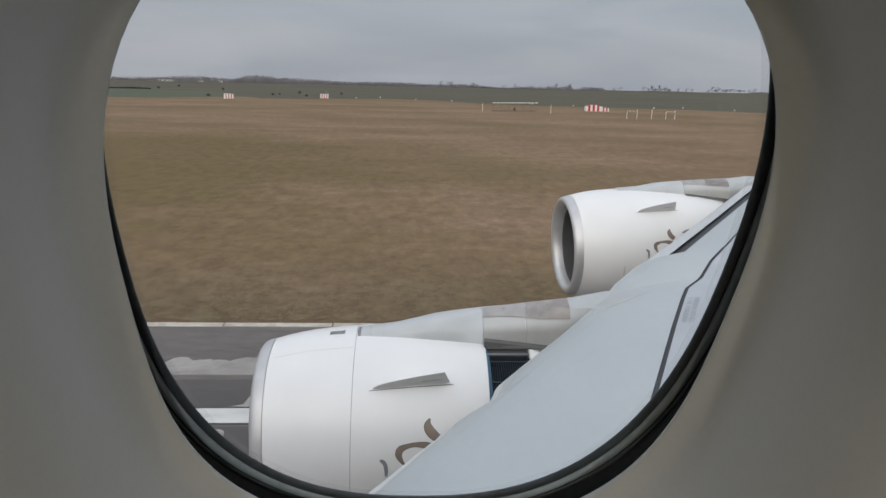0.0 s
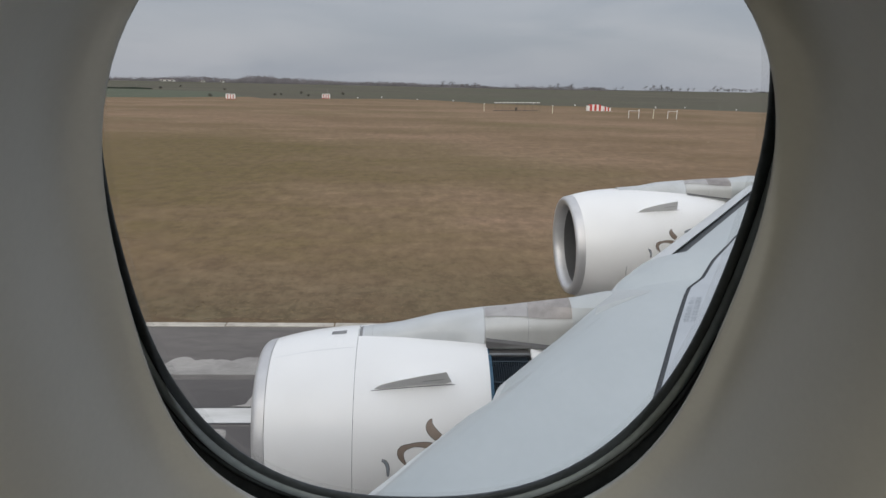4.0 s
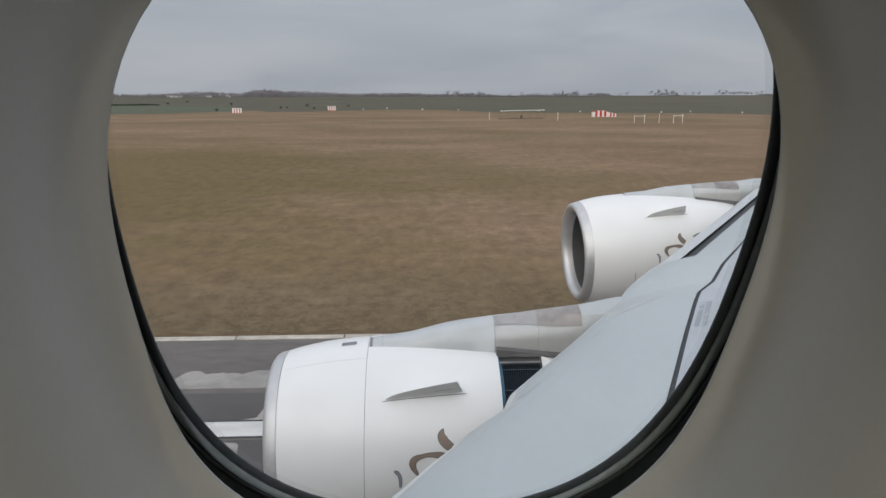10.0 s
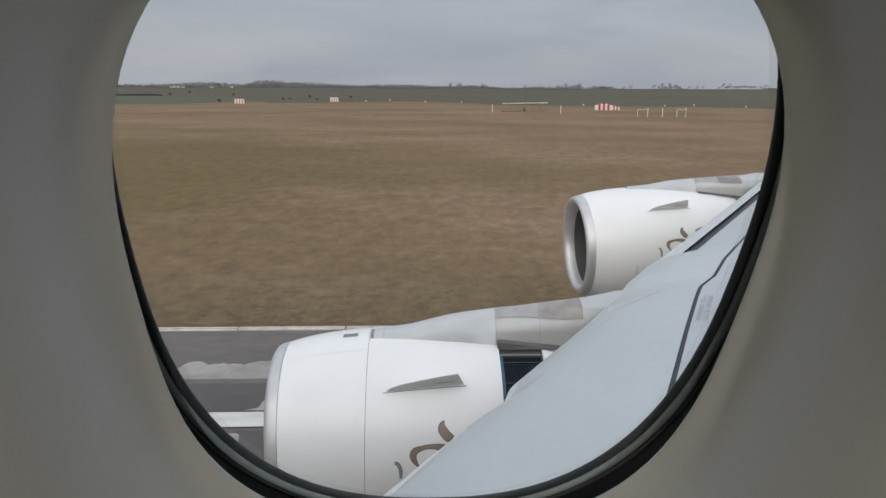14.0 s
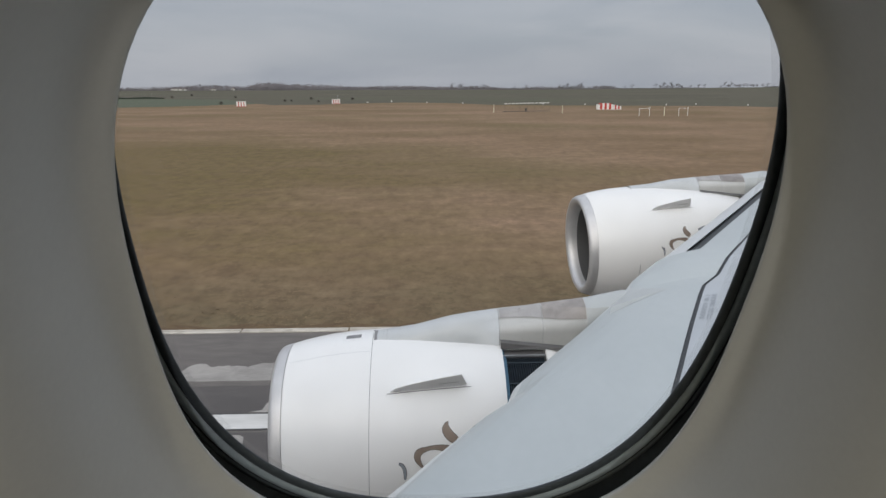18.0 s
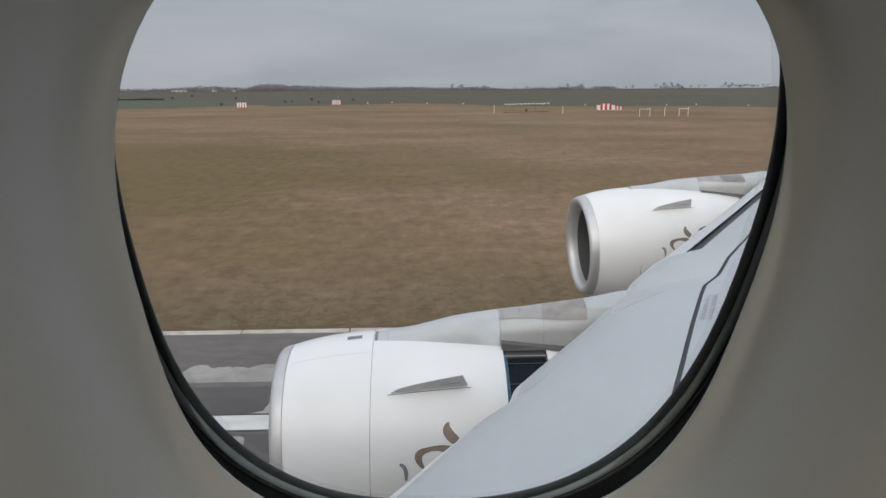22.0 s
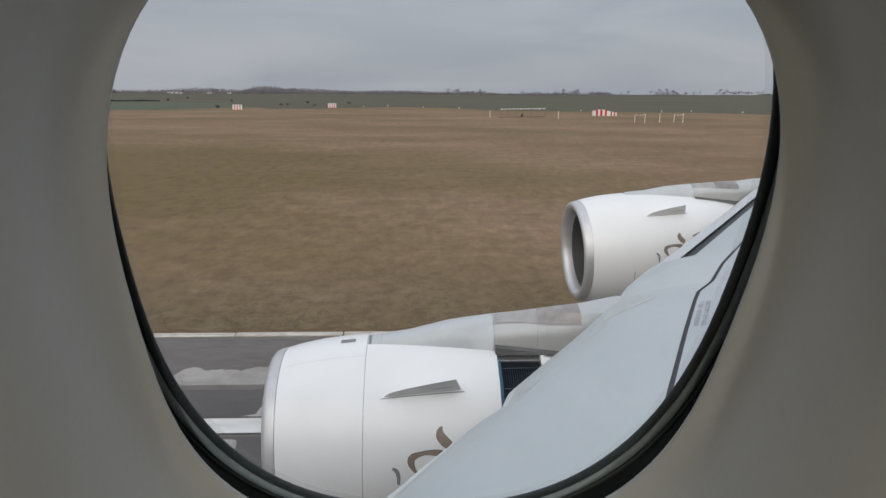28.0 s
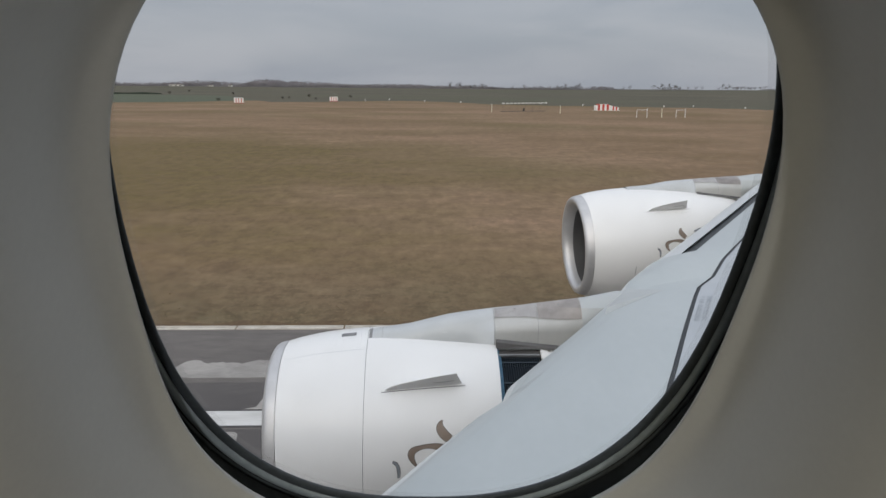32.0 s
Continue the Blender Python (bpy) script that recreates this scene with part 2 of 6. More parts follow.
def ground_material(name, tones, green, streak, rough_scale=0.05, spread=(0.34, 0.68), place=(0, 0, 0), damp=None, verge_tone=None):
    """Grass or crop: large drifts, streaks along the mowing direction and fine mottle."""
    m = bpy.data.materials.new(name)
    m.use_nodes = True
    n, l = m.node_tree.nodes, m.node_tree.links
    b = n["Principled BSDF"]
    b.inputs["Roughness"].default_value, b.inputs["Specular IOR Level"].default_value = 0.95, 0.1
    tc = n.new("ShaderNodeTexCoord")

    def noise_of(scale, stretch, detail, rough=0.6, place=(0, 0, 0)):
        mp = n.new("ShaderNodeMapping")
        mp.inputs["Location"].default_value = place
        mp.inputs["Scale"].default_value = stretch
        l.new(tc.outputs["Object"], mp.inputs["Vector"])
        t = n.new("ShaderNodeTexNoise")
        t.inputs["Scale"].default_value, t.inputs["Detail"].default_value = scale, detail
        t.inputs["Roughness"].default_value = rough
        l.new(mp.outputs["Vector"], t.inputs["Vector"])
        return t.outputs["Fac"]

    def mixed(fac, a, c):
        mx = n.new("ShaderNodeMix")
        mx.data_type = "RGBA"
        l.new(fac, mx.inputs[0])
        for sock, v in ((mx.inputs[6], a), (mx.inputs[7], c)):
            if isinstance(v, tuple):
                sock.default_value = (*v, 1)
            else:
                l.new(v, sock)
        return mx.outputs[2]

    def sharpen(fac, lo, hi, to=1.0):
        r = n.new("ShaderNodeMapRange")
        r.inputs["From Min"].default_value, r.inputs["From Max"].default_value = lo, hi
        r.inputs["To Max"].default_value = to
        l.new(fac, r.inputs["Value"])
        return r.outputs["Result"]

    drift = sharpen(noise_of(rough_scale, (0.6, 1, 1), 7), *spread)
    bands = sharpen(noise_of(streak, (0.62, 1, 1), 10, 0.8), 0.36, 0.62)
    mottle = sharpen(noise_of(0.8, (0.95, 0.6, 1), 12, 0.85), 0.36, 0.60)
    flecks = sharpen(noise_of(0.6, (0.9, 0.7, 1), 9, 0.78), 0.55, 0.68, 0.6)
    c = mixed(drift, tones[0], tones[1])
    c = mixed(sharpen(noise_of(rough_scale * 0.5, (0.7, 1, 1), 4, place=place), 0.48, 0.64, 0.7), c, green)
    if damp:                                    # a damper, greener hollow with a ragged rim
        mp = n.new("ShaderNodeMapping")
        mp.vector_type = "TEXTURE"
        mp.inputs["Location"].default_value, mp.inputs["Scale"].default_value = (damp[0], damp[1], 0), (damp[2], damp[3], 50)
        l.new(tc.outputs["Object"], mp.inputs["Vector"])
        hollow = n.new("ShaderNodeTexGradient")
        hollow.gradient_type = "SPHERICAL"
        l.new(mp.outputs["Vector"], hollow.inputs["Vector"])
        rag = n.new("ShaderNodeMath")
        rag.operation = "MULTIPLY_ADD"
        l.new(noise_of(0.09, (0.5, 1, 1), 8, 0.7), rag.inputs[0])
        rag.inputs[1].default_value = 1.5
        l.new(hollow.outputs["Fac"], rag.inputs[2])
        c = mixed(sharpen(rag.outputs["Value"], 0.75, 1.35, 0.85), c, damp[4])
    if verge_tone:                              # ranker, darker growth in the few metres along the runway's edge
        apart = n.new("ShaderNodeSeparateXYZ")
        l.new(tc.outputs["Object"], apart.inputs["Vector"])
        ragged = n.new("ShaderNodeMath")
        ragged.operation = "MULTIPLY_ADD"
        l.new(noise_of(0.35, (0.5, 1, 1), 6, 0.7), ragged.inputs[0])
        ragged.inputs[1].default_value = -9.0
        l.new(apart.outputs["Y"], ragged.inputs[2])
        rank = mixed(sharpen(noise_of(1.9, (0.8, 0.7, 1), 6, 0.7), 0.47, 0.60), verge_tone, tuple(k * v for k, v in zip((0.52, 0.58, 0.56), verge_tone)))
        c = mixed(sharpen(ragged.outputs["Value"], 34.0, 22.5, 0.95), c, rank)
    half = n.new("ShaderNodeMix")
    half.data_type = "RGBA"
    half.inputs[0].default_value = 0.38
    l.new(mixed(bands, tones[2], c), half.inputs[6])
    l.new(c, half.inputs[7])
    c2 = half.outputs[2]
    c3 = mixed(mottle, tones[3], c2)
    blend = n.new("ShaderNodeMix")
    blend.data_type = "RGBA"
    blend.inputs[0].default_value = 0.5
    l.new(c3, blend.inputs[6])
    l.new(c2, blend.inputs[7])
    grain = n.new("ShaderNodeMapRange")             # single tufts and bare spots
    grain.inputs["From Min"].default_value, grain.inputs["From Max"].default_value = 0.34, 0.66
    grain.inputs["To Min"].default_value, grain.inputs["To Max"].default_value = 0.92, 1.09
    l.new(noise_of(2.6, (1, 0.55, 1), 3, 0.75), grain.inputs["Value"])
    clumps = n.new("ShaderNodeMapRange")
    clumps.inputs["From Min"].default_value, clumps.inputs["From Max"].default_value = 0.34, 0.66
    clumps.inputs["To Min"].default_value, clumps.inputs["To Max"].default_value = 0.9, 1.12
    l.new(noise_of(0.9, (1, 0.5, 1), 3, 0.6, (9, 4, 0)), clumps.inputs["Value"])
    both, tinted = n.new("ShaderNodeMath"), n.new("ShaderNodeVectorMath")
    both.operation = tinted.operation = "MULTIPLY"
    l.new(grain.outputs["Result"], both.inputs[0])
    l.new(clumps.outputs["Result"], both.inputs[1])
    l.new(mixed(flecks, blend.outputs[2], tones[3]), tinted.inputs[0])
    l.new(both.outputs["Value"], tinted.inputs[1])
    l.new(tinted.outputs["Vector"], b.inputs["Base Color"])
    bp = n.new("ShaderNodeBump")
    bp.inputs["Strength"].default_value, bp.inputs["Distance"].default_value = 0.4, 0.08
    l.new(noise_of(4.0, (1, 0.6, 1), 7, 0.75), bp.inputs["Height"])
    l.new(bp.outputs["Normal"], b.inputs["Normal"])
    return m


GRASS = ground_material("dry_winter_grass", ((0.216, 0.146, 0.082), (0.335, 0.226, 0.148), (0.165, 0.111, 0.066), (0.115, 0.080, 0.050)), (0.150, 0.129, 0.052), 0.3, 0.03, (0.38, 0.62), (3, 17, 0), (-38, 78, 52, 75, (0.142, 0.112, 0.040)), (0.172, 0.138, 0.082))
ROUGH = ground_material("rough_olive_pasture", ((0.104, 0.098, 0.070), (0.136, 0.118, 0.086), (0.088, 0.082, 0.060), (0.090, 0.080, 0.060)), (0.088, 0.103, 0.062), 0.012, 0.006, (0.38, 0.62), (1, 4, 0))
CROP = ground_material("young_crop", ((0.094, 0.110, 0.075), (0.112, 0.124, 0.086), (0.098, 0.106, 0.073), (0.10, 0.10, 0.072)), (0.088, 0.106, 0.072), 0.03, 0.012)
PLOUGHED = ground_material("far_stubble_field", ((0.075, 0.08, 0.055), (0.095, 0.095, 0.068), (0.07, 0.072, 0.052), (0.06, 0.058, 0.045)), (0.065, 0.08, 0.05), 0.02, 0.008)
BLADE = material("grass_blade", (0.235, 0.175, 0.104), 0.9, other=(0.185, 0.14, 0.082), scale=0.6, spec=0.1)


# ---- building helpers ----
def mesh_of(name, verts, faces, mat, smooth=False):
    me = bpy.data.meshes.new(name)
    me.from_pydata([tuple(v) for v in verts], [], faces)
    me.materials.append(mat)
    if smooth:
        me.shade_smooth()
    me.update()
    return me


def put(name, me, parent=None, label="", m=None):
    ob = new(name, me)
    if parent is not None:
        ob.parent = parent
    if m is not None:
        ob.matrix_basis = m
    return tagged(ob, label)


def part(name, bm, mat, parent=None, label="", smooth=False):
    me = bpy.data.meshes.new(name)
    bmesh.ops.recalc_face_normals(bm, faces=bm.faces)
    bm.to_mesh(me)
    bm.free()
    me.materials.append(mat)
    if smooth:
        me.shade_smooth()
    return put(name, me, parent, label)


def thing(name, m, label, category, group="", kind=""):
    ob = new(name)
    ob.empty_display_size = 0.2
    ob.matrix_basis = m
    return tagged(ob, label, category, group, kind)


def add_box(bm, lo, hi, bevel=0.0):
    c = [(a + b) / 2 for a, b in zip(lo, hi)]
    made = bmesh.ops.create_cube(bm, size=1.0)["verts"]
    for v in made:
        v.co = Vector([c[i] + v.co[i] * (hi[i] - lo[i]) for i in range(3)])
    if bevel:
        edges = list({e for v in made for e in v.link_edges})
        bmesh.ops.bevel(bm, geom=edges, offset=bevel, segments=2, affect="EDGES", profile=0.7)
    return made


def box(lo, hi, bevel=0.0):
    bm = bmesh.new()
    add_box(bm, lo, hi, bevel)
    return bm


def add_tube(bm, a, b, r0, r1=None, seg=8):
    a, b = Vector(a), Vector(b)
    r1 = r0 if r1 is None else r1
    d = b - a
    res = bmesh.ops.create_cone(bm, cap_ends=True, segments=seg, radius1=r0, radius2=r1, depth=d.length)
    turn = d.to_track_quat("Z", "Y").to_matrix().to_4x4()
    bmesh.ops.transform(bm, matrix=Matrix.Translation((a + b) / 2) @ turn, verts=res["verts"])


def tube(a, b, r0, r1=None, seg=8):
    bm = bmesh.new()
    add_tube(bm, a, b, r0, r1, seg)
    return bm


def loft(rings, closed=True, cap=False):
    """A bmesh skin through rings of equally many points."""
    bm = bmesh.new()
    rows = [[bm.verts.new(p) for p in r] for r in rings]
    k = len(rings[0])
    for a, b in zip(rows, rows[1:]):
        for i in range(k if closed else k - 1):
            j = (i + 1) % k
            bm.faces.new((a[i], a[j], b[j], b[i]))
    if cap:
        bm.faces.new(rows[0][::-1])
        bm.faces.new(rows[-1])
    return bm


def revolve(profile, seg=72, span=(0.0, 360.0)):
    """Profile of (x, radius) turned about the x axis; angle 0 faces the cabin (-y), 90 is up."""
    full = abs(span[1] - span[0]) >= 359.9
    count = seg if full else seg + 1
    rings = []
    for x, r in profile:
        ring = []
        for i in range(count):
            a = radians(span[0] + (span[1] - span[0]) * i / seg)
            ring.append((x, -r * math.cos(a), r * math.sin(a)))
        rings.append(ring)
    return loft(rings, closed=full)


def sheet(outline, z0, z1):
    """A flat slab of the given outline between two heights."""
    bm = bmesh.new()
    lo = [bm.verts.new((x, y, z0)) for x, y in outline]
    hi = [bm.verts.new((x, y, z1)) for x, y in outline]
    bm.faces.new(hi)
    for i in range(len(outline)):
        j = (i + 1) % len(outline)
        bm.faces.new((lo[i], lo[j], hi[j], hi[i]))
    return bm


# ---- the ground round the aircraft ----
ground = put("ground", mesh_of("ground", [(-4500, -4500, 0), (4500, -4500, 0), (4500, 4800, 0), (-4500, 4800, 0)], [(0, 1, 2, 3)], GRASS))
tagged(ground, "dry brown winter grass of the airfield reaching the horizon", "ground", kind="structure")

GRASS_EDGE = 26.35
runway = part("runway", sheet([(-900, -31), (900, -31), (900, GRASS_EDGE - 0.3), (-900, GRASS_EDGE - 0.3)], -0.3, 0.012), ASPHALT)
tagged(runway, "worn dark grey asphalt runway with shoulders", "runway", kind="structure")
for name, y0, y1, mat, z in (("seal_band", 19.07, 21.0, ASPHALT_BAND, 0.016), ("seal_band", 15.9, 17.87, ASPHALT_BAND, 0.016),
                             ("edge_line", 18.08, 18.98, LINE, 0.021),
                             ("tar_seam", 18.98, 19.07, TAR, 0.0195), ("tar_seam", 17.98, 18.08, TAR, 0.0195)):
    part(name, sheet([(-900, y0), (900, y0), (900, y1), (-900, y1)], 0.0, z), mat, runway)

# concrete edge strip in cast lengths
strip = thing("edge_strip", pose(0, 0, 0), "pale cracked concrete strip between runway shoulder and grass", "kerb", kind="structure")
rng = random.Random(5)
for course, y0, y1 in ((0, GRASS_EDGE - 0.37, GRASS_EDGE - 0.17), (1, GRASS_EDGE - 0.125, GRASS_EDGE + 0.01)):
    first = part("slab", box((0, y0, -0.2), (4.09, y1, 0.05), 0.015), CONCRETE, strip, "pale concrete length")
    first.location = (-152.15, 0, 0)
    for i in range(1, 74):
        put("slab", first.data, strip, m=pose(-152.15 + 4.15 * i, rng.uniform(-0.012, 0.012), rng.uniform(-0.012, 0.008)))


verge = []
for i in range(161):
    vx = -100 + 1.0 * i
    verge.append((vx, GRASS_EDGE + 0.55 + 0.16 * math.sin(vx * 1.7) + 0.12 * math.sin(vx * 4.3 + 1) + rng.uniform(-0.06, 0.06)))
tagged(part("verge", sheet([(-100, GRASS_EDGE + 0.024), (60, GRASS_EDGE + 0.024), *verge[::-1]], -0.05, 0.012), SOIL_BARE), "strip of bare dark soil beside the runway edge", "verge", kind="structure")


def worn(x0, x1, y0, y1, rnd, lean=0.4, fray=0.55):
    """Outline of a worn paint mark with a clean straight foot and a scalloped, flaked upper edge."""
    count = max(6, int((x1 - x0) / 0.11))
    low = [(x0 + (x1 - x0) * i / count, y0 + rnd.uniform(-0.015, 0.015)) for i in range(count + 1)]
    ph = [rnd.uniform(0, 6.28) for _ in range(4)]
    top = []
    for i in range(count + 1):
        q = i / count
        x = x0 + (x1 - x0) * q
        wave = 0.30 * math.sin(x * 1.7 + ph[0]) + 0.35 * abs(math.sin(x * 2.9 + ph[1])) + 0.35 * abs(math.sin(x * 5.1 + ph[2])) ** 0.5 - 0.2
        rise = min(1.0, 9 * q, 9 * (1 - q)) ** 0.5
        top.append((x + lean * (y1 - y0), y0 + 0.03 + (y1 - y0 - fray + fray * wave) * max(0.12, rise) + rnd.uniform(-0.07, 0.07)))
    return [*low, *top[::-1]]


patches = thing("worn_markings", pose(0, 0, 0), "pale worn remnants of old paint marks on the runway shoulder", "marking", kind="structure")
x = -121.0
while x < 140:
    w = rng.uniform(2.4, 5.6)
    if -13 < x < -7.4:
        x, w = -8.6, 4.05
    part("mark", sheet(worn(x, x + w, 21.38, rng.uniform(22.7, 23.35), rng, rng.uniform(0.1, 0.5)), 0.0, 0.0205), FADED, patches)
    if rng.random() < 0.7:
        part("mark", sheet(worn(x + w + 0.12, x + w + rng.uniform(0.5, 1.2), 21.38, rng.uniform(22.6, 23.9), rng, 0.55), 0.0, 0.0205), FADED, patches)
    part("mark", sheet(worn(x + w - 0.5, x + w + rng.uniform(0.9, 2.2), 19.09, rng.uniform(19.75, 20.55), rng, 0.3, 0.2), 0.0, 0.0235), FADED, patches)
    part("mark", sheet(worn(x + w - 1.6, x + w - rng.uniform(0.1, 0.6), 16.8, 17.8, rng, 0.25, 0.2), 0.0, 0.024), FADED, patches)
    x += w + rng.uniform(2.2, 4.4)


def grass_tufts(name, x0, x1, y0, y1, count, tall, seed, near_bias):
    """Dry tufts, three bent blades each, in one mesh."""
    r = np.random.default_rng(seed)
    xs = r.uniform(x0, x1, count)
    ys = y0 + (y1 - y0) * r.beta(0.9, near_bias * 1.6, count)
    verts, faces = [], []
    for cx, cy in zip(xs, ys):
        h = tall * r.uniform(0.4, 1.2)
        for _ in range(3):
            a = r.uniform(0, 6.28)
            w = r.uniform(0.012, 0.045)
            dx, dy = math.cos(a) * w, math.sin(a) * w
            ox, oy = r.normal(0, 0.1, 2)
            lx, ly = r.normal(0, 2.6 * h, 2)
            k = len(verts)
            verts += [(cx + ox - dx, cy + oy - dy, 0), (cx + ox + dx, cy + oy + dy, 0), (cx + ox + lx, cy + oy + ly, h)]
            faces.append((k, k + 1, k + 2))
    ob = put(name, mesh_of(name, verts, faces, BLADE))
    return tagged(ob, "short tufts of dry straw-coloured grass", "grass", kind="stuff")


grass_tufts("grass_tufts", -24, 22, GRASS_EDGE + 0.45, 44.0, 2600, 0.03, 3, 2.2)

# ---- window and cabin: everything lies in the plane of the side wall, which leans in at the top ----
LEAN = radians(25)


def on_wall(u, w, n=0.0, d=0.33):
    """A point of the side wall: u aft, w up the wall, n outwards."""
    return (u, d - w * math.sin(LEAN) + n * math.cos(LEAN), EYE + w * math.cos(LEAN) + n * math.sin(LEAN))


def oval(cu, cw, a, b, n, turn=0.0, depth=0.0, count=96, base=0.33):
    ring = []
    for i in range(count):
        t = 2 * math.pi * i / count
        c, s = math.cos(t), math.sin(t)
        u = a * math.copysign(abs(c) ** (2 / n), c)
        w = b * math.copysign(abs(s) ** (2 / n), s)
        ring.append(on_wall(cu + u * math.cos(turn) - w * math.sin(turn), cw + u * math.sin(turn) + w * math.cos(turn), depth, base))
    return ring


A_OVAL = (0.0156, -0.1446, 0.1725, 0.2276, 2.715)     # edge of the lining
B_OVAL = (0.0138, -0.1147, 0.1787, 0.2454, 2.417)     # clear glass, 3 cm further out


def grown(o, g, side=1.0):
    return (o[0], o[1], o[2] + side * g, o[3] + g, o[4])


window = thing("window_1", pose(0, 0, 0), "rounded aircraft cabin window with black gasket and pale lining", "window", kind="structure")
profile = [(0.004, 0.006), (0.001, 0.002), (0.0, 0.0), (0.0012, -0.0014), (0.004, -0.0027), (0.0072, -0.0043), (0.0101, -0.0065), (0.0126, -0.0095), (0.0146, -0.0135), (0.0161, -0.0192), (0.0173, -0.0275),
           (0.0182, -0.038), (0.0200, -0.054), (0.0235, -0.071), (0.031, -0.091), (0.046, -0.109), (0.084, -0.122), (0.12, -0.127), (0.165, -0.130), (0.23, -0.132), (0.32, -0.134), (0.45, -0.134)]
rings = [oval(*grown(A_OVAL, g), turn=-0.0245, depth=n) for g, n in profile]
lining = part("lining", loft(rings), TRIM, window, "pale grey moulded plastic window surround", smooth=True)


def band(name, steps, mat, label):
    """A ring round the glass: steps outwards from the clear opening, and towards the outside."""
    return part(name, loft([oval(*grown(B_OVAL, g, 0.8), turn=-0.026, depth=n, base=0.36) for g, n in steps]), mat, window, label, smooth=True)


band("inner_gasket", [(0.05, 0.02), (0.010, 0.008), (0.0022, 0.0026), (0.0, 0.0), (0.0012, -0.0014), (0.0060, -0.0018), (0.0080, -0.0012), (0.0088, 0.002)], RUBBER, "thick black inner gasket")
band("inner_ring", [(0.0084, 0.001), (0.0088, -0.0012), (0.0108, -0.0024), (0.0150, -0.0026), (0.0166, -0.0014), (0.0170, 0.001)], RETAINER, "broad grey inner ring")
band("gasket_lip", [(0.0166, 0.0008), (0.0170, -0.0008), (0.0188, -0.0008), (0.0192, 0.0008)], RUBBER, "thin black gasket lip")
band("retainer", [(0.0190, 0.0008), (0.0193, -0.0016), (0.0222, -0.0018), (0.0226, 0.0008)], THIN_RING, "thin dark retaining ring")
band("outer_gasket", [(0.0223, 0.001), (0.0227, -0.0010), (0.025, -0.0050), (0.030, -0.011), (0.038, -0.016), (0.065, -0.018)], RUBBER, "black rubber outer gasket")

glass = bpy.data.materials.new("window_acrylic")
glass.use_nodes = True
gn, gl = glass.node_tree.nodes, glass.node_tree.links
gn.clear()
g_out, g_mix, g_fr = gn.new("ShaderNodeOutputMaterial"), gn.new("ShaderNodeMixShader"), gn.new("ShaderNodeFresnel")
g_tr, g_gl = gn.new("ShaderNodeBsdfTransparent"), gn.new("ShaderNodeBsdfGlossy")
g_tr.inputs["Color"].default_value, g_gl.inputs["Roughness"].default_value, g_fr.inputs["IOR"].default_value = (0.97, 0.975, 0.98, 1), 0.02, 1.2
gl.new(g_fr.outputs["Fac"], g_mix.inputs[0])
gl.new(g_tr.outputs["BSDF"], g_mix.inputs[1])
gl.new(g_gl.outputs["BSDF"], g_mix.inputs[2])
gl.new(g_mix.outputs["Shader"], g_out.inputs["Surface"])
pane_ring = oval(*grown(B_OVAL, 0.004), turn=-0.026, depth=0.004, base=0.36)
pane = put("pane", mesh_of("pane", pane_ring, [tuple(range(len(pane_ring)))], glass), window, "clear acrylic pane")
pane.visible_shadow = False
frost = bpy.data.materials.new("polished_pane_edge")
frost.use_nodes = True
fn, fl = frost.node_tree.nodes, frost.node_tree.links
haze, see = fn["Principled BSDF"], fn.new("ShaderNodeBsdfTransparent")
haze.inputs["Base Color"].default_value, haze.inputs["Roughness"].default_value = (0.75, 0.76, 0.77, 1), 0.4
part_clear = fn.new("ShaderNodeMixShader")
part_clear.inputs[0].default_value = 0.09
fl.new(see.outputs["BSDF"], part_clear.inputs[1])
fl.new(haze.outputs["BSDF"], part_clear.inputs[2])
fl.new(part_clear.outputs["Shader"], fn["Material Output"].inputs["Surface"])
edge = part("pane_edge", loft([oval(*grown(B_OVAL, g), turn=-0.026, depth=n, base=0.36) for g, n in ((0.003, 0.0032), (-0.0012, 0.0034), (-0.0026, 0.0036))]), frost, window, "milky polished edge of the pane", smooth=True)
edge.visible_shadow = False

# the closed cabin round the seat: unseen, built to keep it light-tight
# power shared by the added fill lamps
FILL_POWER = 21.5
HULL_Y, HULL_Z, HULL_A, HULL_B, HULL_N = -2.50, 6.3, 3.57, 4.2, 2.4
DECK = 7.85


def hull(angle, inset=0.0):
    """A point (y, z) of the fuselage's cross-section."""
    c, s = math.cos(angle), math.sin(angle)
    return (HULL_Y + (HULL_A - inset) * math.copysign(abs(c) ** (2 / HULL_N), c), HULL_Z + (HULL_B - inset) * math.copysign(abs(s) ** (2 / HULL_N), s))


arch = [hull(math.radians(a), 0.16) for a in range(2, 179, 2)]
arch = [p for p in arch if p[1] > DECK]
ends = (-1.8, -0.42, 0.45, 1.8)
for name, keep, label in (("wall_cabin", lambda y, z: z < 9.75, "curved cabin side lining"), ("ceiling", lambda y, z: z >= 9.75, "plain curved cabin ceiling lining")):
    bm = bmesh.new()
    for i in range(3):
        for p, q in zip(arch, arch[1:]):
            mid = ((p[0] + q[0]) / 2, (p[1] + q[1]) / 2)
            if not keep(*mid) or (i == 1 and mid[0] > -2 and 8.7 < mid[1] < 9.5):
                continue
            bm.faces.new([bm.verts.new(v) for v in ((ends[i], *p), (ends[i + 1], *p), (ends[i + 1], *q), (ends[i], *q))])
    bmesh.ops.remove_doubles(bm, verts=bm.verts, dist=0.0005)
    tagged(part(name, bm, CABIN, None, smooth=True), label, name.split("_")[0], kind="structure")
